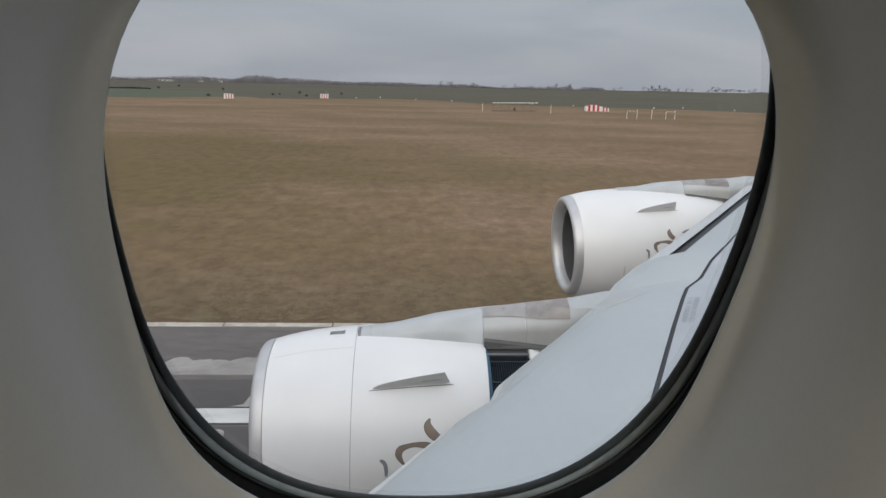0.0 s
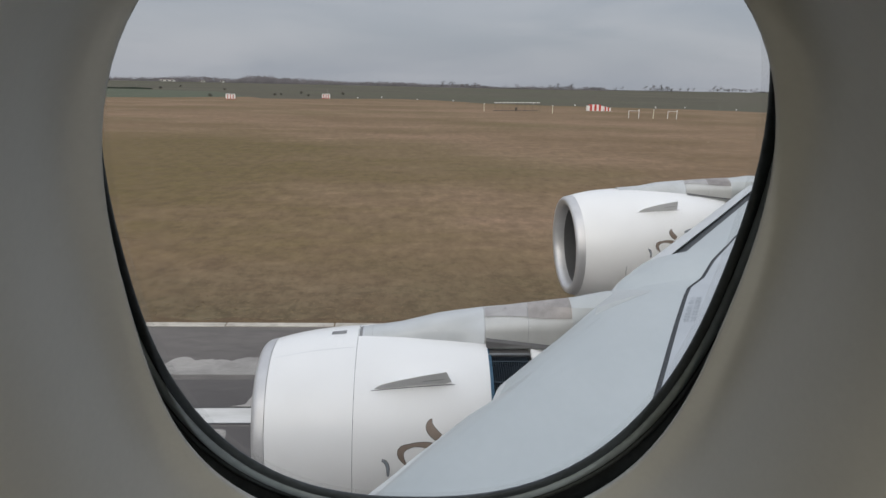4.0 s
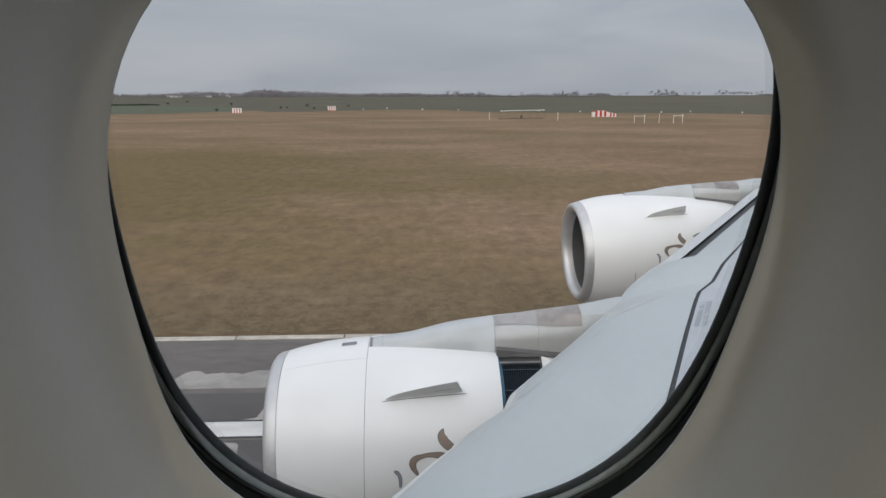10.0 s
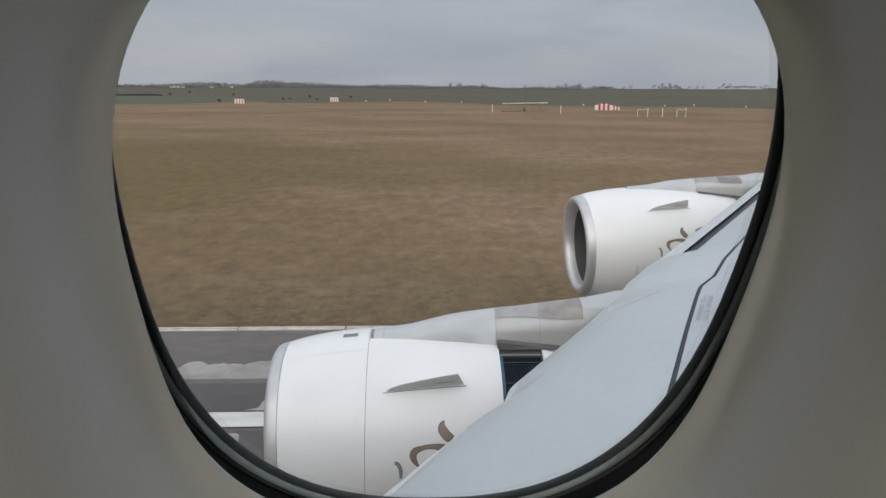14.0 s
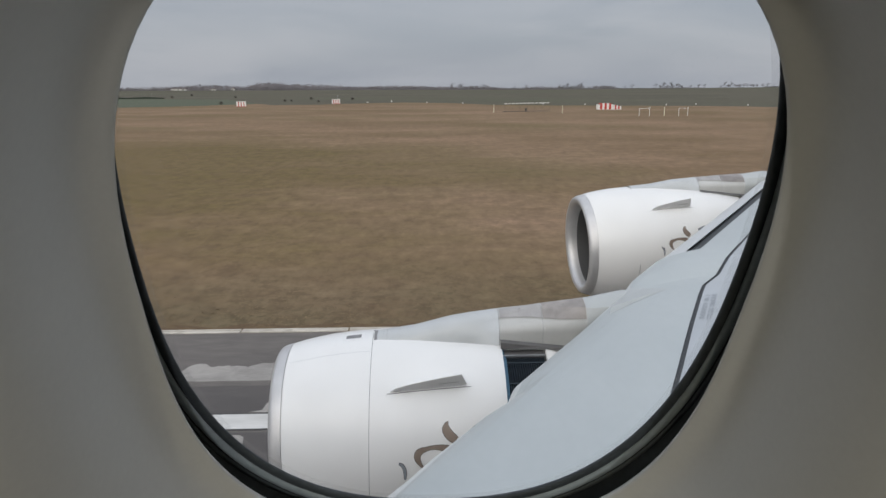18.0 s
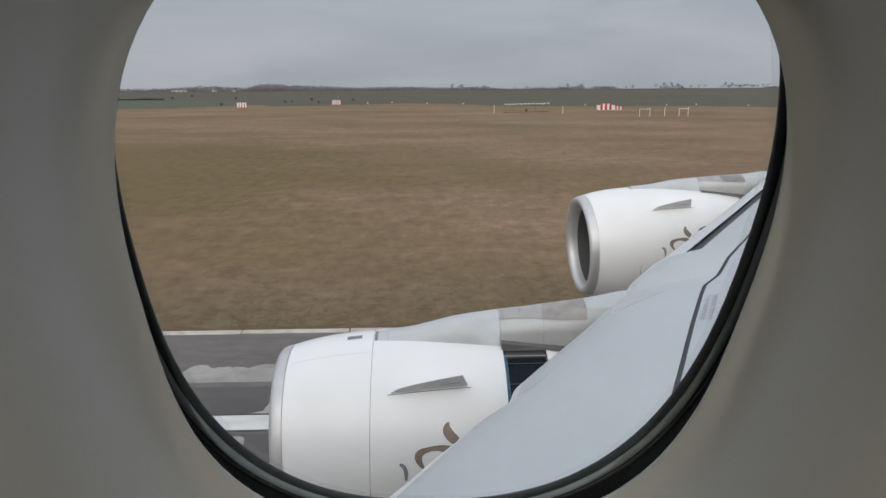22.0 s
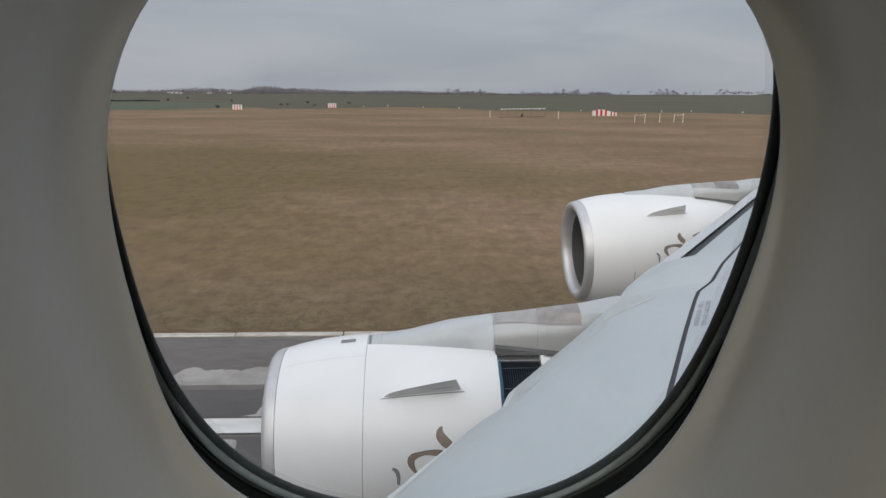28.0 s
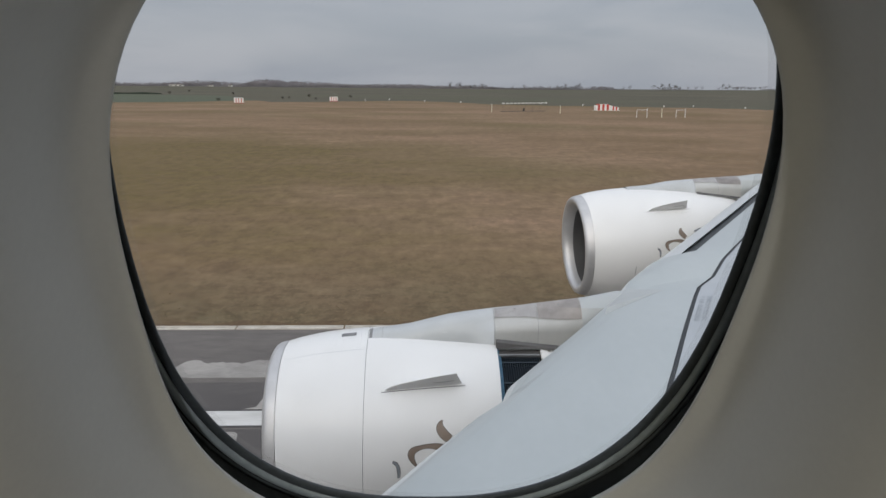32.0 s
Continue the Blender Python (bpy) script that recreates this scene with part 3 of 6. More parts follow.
tagged(part("floor", box((-1.8, arch[-1][0], DECK - 0.1), (1.8, arch[0][0], DECK + 0.02)), CARPET), "dark cabin carpet floor", "floor", kind="structure")
for name, ex in (("wall_front", -1.8), ("wall_aft", 1.8)):
    bm = bmesh.new()
    near, far = [bm.verts.new((ex, *p)) for p in arch], [bm.verts.new((ex + math.copysign(0.05, ex), *p)) for p in arch]
    bm.faces.new(near)
    bm.faces.new(far)
    tagged(part(name, bm, CABIN), "plain unseen end wall added to close the cabin", "wall", kind="structure")

# unseen window frames and lamps across the aisle, added to light the window lining
for k, wx in enumerate((-1.45, -0.2, 1.25)):
    wz = EYE - 0.05
    frame_bm = loft([[(wx + a * 0.16 * math.copysign(abs(math.cos(t)) ** 0.8, math.cos(t)), -5.12 - 0.42 * a * 0.22 * -math.sin(t) + n, wz + a * 0.22 * math.copysign(abs(math.sin(t)) ** 0.8, math.sin(t))) for t in [2 * math.pi * i / 40 for i in range(40)]]
                     for a, n in ((1.0, -0.05), (1.0, 0.0), (1.06, 0.02), (1.25, 0.02), (1.3, 0.0))])
    tagged(part("window_%d" % (k + 2), frame_bm, TRIM, None, smooth=True), "rounded cabin window across the aisle", "window", kind="structure")
    # each lamp's strength and tint is tuned to the lining's brightness
    fill_lamp = bpy.data.lights.new("window_daylight", "AREA")
    fill_lamp.shape, fill_lamp.size, fill_lamp.size_y, fill_lamp.energy, fill_lamp.color = "ELLIPSE", 0.30, 0.42, FILL_POWER * (0.98, 0.82, 2.0)[k], ((1.0, 0.925, 0.70), (1.0, 0.985, 0.94), (0.97, 0.98, 1.0))[k]
    new("window_daylight", fill_lamp).matrix_world = look((wx, -4.98, wz), (0.0, 0.3, EYE - 0.1))

# ---- fuselage shell ----
angles = [2 * math.pi * i / 96 for i in range(96)]
stations = [-16, -12, -8, -4, -2, -1, -0.30, 0.33, 1, 2, 4, 8, 12, 16]
bm = bmesh.new()
grid = [[bm.verts.new((sx, *hull(a))) for a in angles] for sx in stations]
for i in range(len(stations) - 1):
    for j in range(96):
        k = (j + 1) % 96
        mid = hull((angles[j] + angles[k] if k else angles[j] + 2 * math.pi) / 2)
        if stations[i] == -0.30 and mid[0] > -1 and 8.35 < mid[1] < 9.75:
            continue
        bm.faces.new((grid[i][j], grid[i][k], grid[i + 1][k], grid[i + 1][j]))
fuselage = part("fuselage", bm, WHITE, None, smooth=True)
tagged(fuselage, "white painted aircraft fuselage shell with a cabin window", "fuselage", kind="structure")


def hull_side(z):
    """Where the fuselage's flank stands at a height."""
    return HULL_Y + HULL_A * (1 - abs((z - HULL_Z) / HULL_B) ** HULL_N) ** (1 / HULL_N)


skirt = []
for i in range(96):
    c, q = math.cos(2 * math.pi * i / 96), math.sin(2 * math.pi * i / 96)
    z = 9.05 + 0.86 * math.copysign(abs(q) ** 0.3, q)
    skirt.append((0.0143 + 0.37 * math.copysign(abs(c) ** 0.3, c), hull_side(z) + 0.006, z))
part("window_surround", loft([oval(*grown(B_OVAL, 0.05), turn=-0.026, depth=0.022, base=0.36), oval(*grown(B_OVAL, 0.08), turn=-0.026, depth=0.036, base=0.36), skirt]), WHITE, fuselage, smooth=True)

# ---- engines ----
COWL = [(0.24, 1.69), (0.42, 1.745), (0.65, 1.80), (0.9, 1.85), (1.2, 1.89), (1.5, 1.92), (1.85, 1.945), (2.3, 1.96), (2.8, 1.955), (3.3, 1.935), (3.8, 1.90),
        (4.4, 1.83), (5.0, 1.73), (5.6, 1.60), (6.2, 1.45)]


def cowl_radius(s):
    for (a, ra), (b, rb) in zip(COWL, COWL[1:]):
        if a <= s <= b:
            return ra + (rb - ra) * (s - a) / (b - a)
    return COWL[0][1] if s < COWL[0][0] else COWL[-1][1]


def on_cowl(s, deg, lift=0.004):
    r = cowl_radius(s) + lift
    a = radians(deg)
    return (s, -r * math.cos(a), r * math.sin(a))


def cowl_skin(s0, s1, span=(0, 360), seg=72):
    stops = sorted({s0, s1, *[s for s, _ in COWL if s0 < s < s1]})
    prof = [(s, cowl_radius(s)) for s in stops]
    return revolve(prof, seg, span)


def patch_on_cowl(s0, s1, d0, d1, lift=0.004, steps=6):
    rows = [[on_cowl(s0 + (s1 - s0) * i / steps, d0 + (d1 - d0) * j / steps, lift) for j in range(steps + 1)] for i in range(steps + 1)]
    return loft(rows, closed=False)


def stroke_on_cowl(spine, widths, lift=0.006):
    """A brush stroke: a spine of (s, degrees), with a width in metres at each point."""
    left, right = [], []
    for i, (s, d) in enumerate(spine):
        a, b = spine[max(i - 1, 0)], spine[min(i + 1, len(spine) - 1)]
        ds, dd = b[0] - a[0], (b[1] - a[1]) * 0.034
        n = math.hypot(ds, dd) or 1
        w = widths[i] / 2
        left.append(on_cowl(s - dd / n * w, d + ds / n * w / 0.034, lift))
        right.append(on_cowl(s + dd / n * w, d - ds / n * w / 0.034, lift))
    return loft([left, right], closed=False)


def bow(a, b, c, steps=9):
    """Points on a curve from a by way of b to c."""
    pts = []
    for i in range(steps):
        t = i / (steps - 1)
        pts.append(tuple((1 - t) ** 2 * p + 2 * t * (1 - t) * q + t * t * r for p, q, r in zip(a, b, c)))
    return pts


def engine(m, reverser, label, lip, sink=0.0):
    e = thing("jet_engine", m, label, "jet engine", "engines under the wing")
    part("inlet_lip", revolve([(0.36, 1.331), (0.22, 1.345), (0.12, 1.37), (0.05, 1.415), (0.012, 1.475), (0.0, 1.53), (0.008, 1.575), (0.04, 1.62), (0.09, 1.65), (0.15, 1.669), (0.232, 1.688), *([(lip - 0.004, cowl_radius(lip) - 0.001)] if lip > 0.25 else [])]),
         LIP, e, "brushed bare metal inlet lip", smooth=True)
    part("inlet_duct", revolve([(0.36, 1.331), (0.45, 1.33), (0.8, 1.36), (1.3, 1.42), (1.7, 1.47)]), INLET, e, "grey inlet duct liner", smooth=True)
    fan = part("fan", revolve([(1.42, 1.44), (1.45, 0.4), (1.46, 0.02)], 48), FAN, e, "dark fan disc", smooth=True)
    blade = None
    for i in range(24):
        if blade is None:
            rows = [[(1.20 + 0.05 * math.sin(k), -r * math.cos(k * 0.2 + r * 0.12), r * math.sin(k * 0.2 + r * 0.12)) for k in (0, 0.35, 0.7)] for r in (0.42, 0.8, 1.15, 1.42)]
            b = part("fan_blade", loft(rows, closed=False), FAN, fan, smooth=True)
            blade = b.data
        else:
            put("fan_blade", blade, fan, m=pose(0, 0, 0, 15 * i))
    part("spinner", revolve([(0.75, 0.01), (0.85, 0.15), (1.0, 0.27), (1.25, 0.42)], 32), FAN, e, "dark conical spinner", smooth=True)
    part("inlet_cowl", cowl_skin(lip, 1.677), WHITE, e, smooth=True)
    part("cowl_joint", revolve([(1.675, 1.9305), (1.686, 1.9305)]), GAP if reverser else STRAKE, e)
    rear = 3.98 if reverser else 5.3
    part("fan_cowl", cowl_skin(1.684, rear), WHITE, e, smooth=True)
    if reverser:
        part("vent", patch_on_cowl(1.19, 1.46, 87, 92, 0.005, 3), SEAM, e, "dark flush vent")
    # vortex strake on the inboard shoulder
    near, far = [], []
    for i in range(13):
        t = i / 12
        h = 0.012 + 0.40 * t ** 0.52 if t < 0.93 else 0.10 * (1 - t) / 0.07 + 0.012
        s, d = 2.02 + 1.29 * t, 46.3 + 3.6 * t
        near.append((on_cowl(s, d - 0.7, -0.01), on_cowl(s, d - 0.25, h)))
        far.append((on_cowl(s, d + 0.7, -0.01), on_cowl(s, d + 0.25, h)))
    bm = loft([[n[0] for n in near], [n[1] for n in near], [f[1] for f in far], [f[0] for f in far]], closed=False)
    strake = part("strake", bm, STRAKE, e, "grey vortex strake fin")
    foot = [[on_cowl(1.99 + 1.36 * i / 8, 45.2 + 3.6 * i / 8, 0.008) for i in range(9)], [on_cowl(1.99 + 1.36 * i / 8, 47.2 + 3.6 * i / 8, 0.008) for i in range(9)]]
    part("strake_foot", loft(foot, closed=False), WHITE, strake)
    line = [[on_cowl(1.97 + 1.40 * i / 8, d0 + 3.6 * i / 8, 0.005) for i in range(9)] for d0 in (44.75, 45.2)]
    part("foot_joint", loft(line, closed=False), SEAM, strake)
    bar = [[on_cowl(2.83 + 0.34 * i / 4, 48.0 + 1.0 * i / 4, 0.12 + 0.02 * i / 4) for i in range(5)], [on_cowl(2.83 + 0.34 * i / 4, 47.9 + 1.0 * i / 4, 0.15 + 0.02 * i / 4) for i in range(5)]]
    part("stencil_bar", loft(bar, closed=False), JOINT, strake)
    for s, d in ((2.80, 65.4), (1.89, 57.4), (3.72, 55.5)):
        part("latch_mark", patch_on_cowl(s, s + 0.12, d - 0.25, d + 0.3, 0.004, 3), STRAKE, e)
    part("panel_seam", loft([[on_cowl(0.3 + 1.36 * i / 8, 71 + 1.2 * i / 8, 0.003) for i in range(9)], [on_cowl(0.3 + 1.36 * i / 8, 71.2 + 1.2 * i / 8, 0.003) for i in range(9)]], closed=False), PANEL_GREY, e)
    if not reverser:
        part("latch_line", patch_on_cowl(1.545, 1.562, -17, -8, 0.004, 3), SEAM, e)
    # flowing bronze ornament on the flank
    flag = (0.006, 0.045, 0.085, 0.115, 0.132, 0.14, 0.142, 0.138, 0.12)
    arch = (0.02, 0.05, 0.075, 0.092, 0.10, 0.098, 0.078, 0.05, 0.015)
    arm = (0.09, 0.10, 0.105, 0.10, 0.09, 0.075, 0.06, 0.05, 0.04)
    tick = (0.02, 0.034, 0.042, 0.044, 0.044, 0.042, 0.04, 0.03, 0.02)
    for spine, w in ((bow((2.975, 31.4), (2.86, 27.2), (3.10, 22.4)), flag), (bow((2.72, 19.0), (2.31, 18.4), (2.56, 9.8)), arch), (bow((3.10, 16.6), (2.92, 20.4), (2.62, 19.0)), arm),
                     (bow((2.165, 12.0), (2.29, 11.4), (2.265, 4.2)), tick), (bow((3.06, 18.3), (3.30, 19.0), (3.6, 24.5)), arch), (bow((3.45, 20.0), (3.6, 21.0), (3.85, 26.0)), tick), (bow((3.38, 28.0), (3.48, 29.2), (3.64, 31.6)), tick)):
        spine = spine if reverser else [(a + 0.02, d - 3.2) for a, d in spine]
        part("ornament_stroke", stroke_on_cowl(spine, [q + 0.018 for q in w], 0.0045), BRONZE_EDGE, e)
        part("ornament_stroke", stroke_on_cowl(spine, w, 0.007), BRONZE if w is not tick else STENCIL, e)
    if reverser:
        part("cascade_frame", revolve([(3.975, 1.878), (3.99, 1.82), (4.05, 1.78)], 72), BLUE_EDGE, e, "blue primed rim behind the fan cowl")
        part("cascade_bed", revolve([(3.98, 1.62), (4.8, 1.58)], 48), CASCADE, e, "black reverser opening", smooth=True)
        vane = None
        for i in range(17):
            bm = revolve([(4.07 + 0.04 * i, 1.63), (4.076 + 0.04 * i, 1.765), (4.084 + 0.04 * i, 1.765), (4.095 + 0.04 * i, 1.63)], 48, (20, 88))
            part("cascade_vane", bm, CASCADE, e)
        for d in (38, 52, 66):
            bm = loft([[(s, -r * math.cos(radians(d + o)), r * math.sin(radians(d + o))) for s in (4.03, 4.76)] for r, o in ((1.63, 0), (1.78, 0), (1.78, 0.6), (1.63, 0.6))], closed=False)
            part("cascade_rib", bm, CASCADE, e)
        bm = loft([[(s, -r * math.cos(radians(d)), r * math.sin(radians(d))) for s in (3.985, 4.74)] for d, r in ((71.5, 1.74), (71.5, 1.80), (84, 1.80))], closed=False)
        part("beam_cover", bm, SHIELD, e, "grey beam over the reverser opening")
        rim = loft([[(s, -r * math.cos(radians(d)), r * math.sin(radians(d))) for s in (3.99, 4.75)] for d, r in ((71.2, 1.78), (71.2, 1.812), (71.8, 1.812))], closed=False)
        part("beam_rim", rim, STEEL, e, "bright metal rim along the beam")
        part("reverser_sleeve", revolve([(4.765, 1.76), (4.77, cowl_radius(4.77) + 0.095), (5.2, cowl_radius(5.2) + 0.02), (5.6, 1.60), (6.2, 1.45)]), WHITE, e, "white reverser sleeve slid back", smooth=True)
    part("core_nozzle", revolve([(5.6, 1.3), (6.0, 1.15), (6.8, 0.95), (7.4, 0.74), (7.42, 0.70), (6.9, 0.66)]), PYLON_DARK, e, "bare metal core nozzle", smooth=True)
    # pylon
    crest = ((1.70, 1.965, 0.33), (2.46, 2.08, 0.37), (3.13, 2.25, 0.40), (3.96, 2.385, 0.42), (4.79, 2.50, 0.43), (5.62, 2.60, 0.43), (6.24, 2.72, 0.43), (7.3, 2.75, 0.40))

    def crest_at(s):
        for a, b in zip(crest, crest[1:]):
            if a[0] <= s <= b[0]:
                k = (s - a[0]) / (b[0] - a[0])
                return [a[j] + (b[j] - a[j]) * k - (sink * max(0.0, s - 1.75) / 4.65 if j == 1 else 0.0) for j in range(3)]
        return crest[-1]

    def pylon_point(s, u, lift=0.0):
        """A point of the pylon's section: u runs from the near foot (0) over the crest (0.5) to the far foot (1)."""
        _, top, half = crest_at(s)
        low = 1.45
        a = math.pi * u
        c, q = math.cos(a), math.sin(a)
        y0, z0 = -half * math.copysign(abs(c) ** 0.55, c), low + (top - low) * max(q, 0.0) ** 0.55
        aft = max(0.0, min(1.0, (s - 4.5) / 1.6))
        yc, chine = half * (0.15 + 0.8 * aft), top - 0.02 - 0.13 * aft
        v = min(u, 1 - u) * 4
        if v <= 0.7:
            y1, z1 = half * (0.92 + 0.08 * v / 0.7), low + (chine - low) * 0.72 * v / 0.7
        elif v <= 1.0:
            y1, z1 = half + (yc - half) * (v - 0.7) / 0.3, low + (chine - low) * (0.72 + 0.28 * ((v - 0.7) / 0.3) ** 0.8)
        else:
            y1, z1 = yc * (2 - v), chine + (top - chine) * (v - 1) * (1.5 - 0.5 * (v - 1))
        y1 = math.copysign(y1, u - 0.5)
        w = max(0.0, min(1.0, (s - 3.5) / 1.1))
        return (s, y0 + (y1 - y0) * w - lift * 0.7, z0 + (z1 - z0) * w + lift)

    SECTION = (0.0, 0.08, 0.15, 0.175, 0.20, 0.225, 0.242, 0.25, 0.262, 0.32, 0.38, 0.44, 0.5, 0.56, 0.62, 0.68, 0.738, 0.75, 0.758, 0.775, 0.80, 0.825, 0.85, 0.92, 1.0)

    def creased(bm, stops, lift=0.0):
        """Folds the skin sharply along the chine behind the fan cowl."""
        fold = {tuple(round(c, 4) for c in pylon_point(s, 0.25, lift)) for s in stops if s > 4.7}
        bmesh.ops.split_edges(bm, edges=[ed for ed in bm.edges if all(tuple(round(c, 4) for c in v.co) in fold for v in ed.verts)])
        return bm

    def pylon_piece(name, s0, s1, mat, label=""):
        stops = sorted({s0, s1, *[s0 + (s1 - s0) * i / 4 for i in range(5)], *[c[0] for c in crest if s0 < c[0] < s1]})
        part(name, creased(loft([[pylon_point(s, u) for u in SECTION] for s in stops], closed=False), stops), mat, e, label, smooth=True)
    pylon_piece("pylon_nose", 1.70, 1.755, SEAM if reverser else PYLON)
    pylon_piece("pylon_collar", 1.755, 1.93, PYLON)
    pylon_piece("pylon_joint", 1.93, 1.938, JOINT)
    pylon_piece("pylon_fairing", 1.938, 3.94, PYLON, "pale grey pylon fairing")
    pylon_piece("pylon_joint", 3.94, 3.955, JOINT)
    pylon_piece("pylon_panel", 3.955, 4.72, PYLON_WARM, "warm grey pylon panel")
    pylon_piece("pylon_joint", 4.72, 4.73, JOINT)
    pylon_piece("pylon_panel", 4.73, 5.52, PYLON_WARM, "warm grey pylon panel")
    pylon_piece("pylon_root", 5.52, 7.3, APRON, "pale pylon root fairing")
    edge = 1.985 if reverser else 1.90
    stops = (3.96, 4.6, 5.5, 6.2)
    part("pylon_skirt", loft([[(s, -0.505, min(1.80, edge - 0.045 - 0.115 * (s - 3.8))) for s in stops], [(s, -0.485, edge - 0.045 - 0.115 * (s - 3.8)) for s in stops],
                              [(s, -0.44, edge - 0.115 * (s - 3.8)) for s in stops]], closed=False), SHIELD, e, "dark heat shield strip")
    # darker bare panel on the upper side of the pylon
    cover = []
    for i in range(10):
        s = 3.965 + 0.755 * i / 4 if i < 5 else 4.735 + 0.77 * (i - 5) / 4
        low = 0.197 + 0.055 * max(0.0, 1 - (s - 3.965) / 1.3) ** 2.4
        fold = 0.25 if low < 0.24 else 0.27
        cover.append([pylon_point(s, u, 0.012) for u in [low + (fold - low) * k / 5 for k in range(6)] + [fold + 0.012, 0.31, 0.36, 0.43, 0.5]])
    part("heat_panel", creased(loft(cover[:5], closed=False), [3.965 + 0.755 * i / 4 for i in range(5)], 0.012), PYLON_MID, e, "dull bare metal panel", smooth=True)
    part("heat_panel", creased(loft(cover[5:], closed=False), [4.735 + 0.77 * i / 4 for i in range(5)], 0.012), PYLON_PANEL, e, "darker bare metal panel", smooth=True)
    # pairs of fasteners along the pylon's joints
    for s, u in ((3.03, 0.21), (3.08, 0.21), (3.98, 0.17), (3.98, 0.19), (4.70, 0.17), (4.75, 0.17), (4.70, 0.187), (5.50, 0.16), (5.50, 0.185), (4.33, 0.34), (5.12, 0.34)):
        q = pylon_point(s, u, 0.014)
        r = 0.007 if u < 0.3 else 0.014
        part("fastener", box((q[0] - r, q[1] - 0.006, q[2] - 0.007), (q[0] + r, q[1] + 0.006, q[2] + 0.007), 0.003), STRAKE if u < 0.3 else SEAM, e)
    # the inlet droops: its upper rim leads its lower one
    for name, ob in [(o.name.split(".")[0], o) for o in e.children]:
        if name in ("inlet_lip", "inlet_duct", "inlet_cowl", "panel_seam"):
            for v in ob.data.vertices:
                v.co.x -= 0.052 * v.co.z * max(0.0, 1 - v.co.x / 1.6)
    return e


engine(pose(-2.54, 12.3, 2.85), True, "white inboard jet engine with bare lip and open reverser", 0.24)
engine(pose(5.32, 23.2, 3.98, 0, 0, 2.6), False, "white outboard jet engine with bare metal inlet lip", 0.27, 0.30)

# ---- wing ----
STATIONS = [  # span y, leading edge x, leading edge z, chord, gap behind the nose
    (0.9, -4.75, 4.05, 17.5, 4.2), (4.0, -2.47, 4.47, 15.2, 3.6), (6.9, -0.34, 4.83, 13.3, 2.95), (8.4, 0.77, 5.00, 12.4, 2.57), (9.8, 1.80, 5.13, 11.7, 2.21), (11.15, 2.80, 5.23, 11.0, 1.87), (11.6, 3.13, 5.27, 10.85, 1.78),
    (12.1, 3.50, 5.31, 10.7, 1.85), (12.7, 3.93, 5.49, 10.5, 1.85), (13.6, 4.57, 5.55, 10.2, 1.84), (14.6, 5.28, 5.60, 9.9, 1.8), (18.0, 7.69, 5.75, 9.0, 1.8), (23.2, 11.37, 6.0, 7.8, 1.7), (30.0, 16.1, 6.6, 5.6, 1.3), (37.0, 21.0, 7.4, 3.4, 0.8)]
NOSE = [(0.55, -0.42), (0.25, -0.30), (0.08, -0.17), (0.015, -0.07), (0.0, 0.0), (0.02, 0.075), (0.07, 0.14), (0.16, 0.205), (0.3, 0.27), (0.5, 0.335), (0.8, 0.41), (1.2, 0.49), (1.7, 0.565)]


def station(y):
    for a, b in zip(STATIONS, STATIONS[1:]):
        if a[0] <= y <= b[0]:
            k = (y - a[0]) / (b[0] - a[0])
            return [a[i] + (b[i] - a[i]) * k for i in range(5)]
    return STATIONS[-1]


def nose_drop(y, s):
    """How far the nose hangs below the plain section: a droop inboard, and a step down where the drooped lip ends."""
    dip = max(0.0, 1 - s / 0.6) ** 1.5 * max(0.0, min(1.0, (9.04 - y) / 0.24, (y - 7.4) / 1.3))
    notch = max(0.0, 1 - s / 0.6) * max(0.0, min(1.0, (9.04 - y) / 0.24, (y - 8.2) / 0.55))
    droop = max(0.0, 1 - s / 0.9) * max(0.0, min(1.0, (11.8 - y) / 1.2))
    return 0.11 * dip + 0.145 * notch + 0.045 * droop


def upper(y, s, drop=0.0):
    """A point of the wing's upper skin, s metres behind the leading edge."""
    _, lx, lz, chord, _ = station(y)
    k = min(chord / 10.5, 1.15)
    s0 = s / k
    if s0 <= 1.7:
        for (a, za), (b, zb) in zip(NOSE[4:], NOSE[5:]):
            if a <= s0 <= b:
                h = za + (zb - za) * (s0 - a) / (b - a)
    else:
        t = (s0 - 1.7) / 8.8
        h = 0.565 + 1.05 * t - 1.75 * t * t
    return (lx + s, y, lz + h * k - drop - nose_drop(y, s))


def under(y, s):
    _, lx, lz, chord, _ = station(y)
    k = min(chord / 10.5, 1.15)
    t = s / chord
    if s > 0.55 * k:
        z = lz - k * (0.42 + 0.35 * math.sin(math.pi * min(1, t * 1.1)) - 0.4 * t)
    else:
        z = lz - 0.42 * k * math.sqrt(max(0, min(1, s / (0.55 * k))))
    return (lx + s, y, z - nose_drop(y, s))


def spans(y0, y1):
    return sorted({y0, y1, *[q for q in (7.4, 8.2, 8.5, 8.72, 8.80, 8.92, 9.04) if y0 < q < y1], *[s[0] for s in STATIONS if y0 < s[0] < y1], *[y0 + (y1 - y0) * i / 8 for i in range(9)]})


def skin(name, y0, y1, s_from, s_to, mat, label="", drop=0.0, steps=10):
    rows = []
    for y in spans(y0, y1):
        a, b = s_from(y), s_to(y)
        rows.append([upper(y, a + (b - a) * (i / steps) ** 1.6, drop) for i in range(steps + 1)])
    return part(name, loft(rows, closed=False), mat, wing, label, smooth=True)


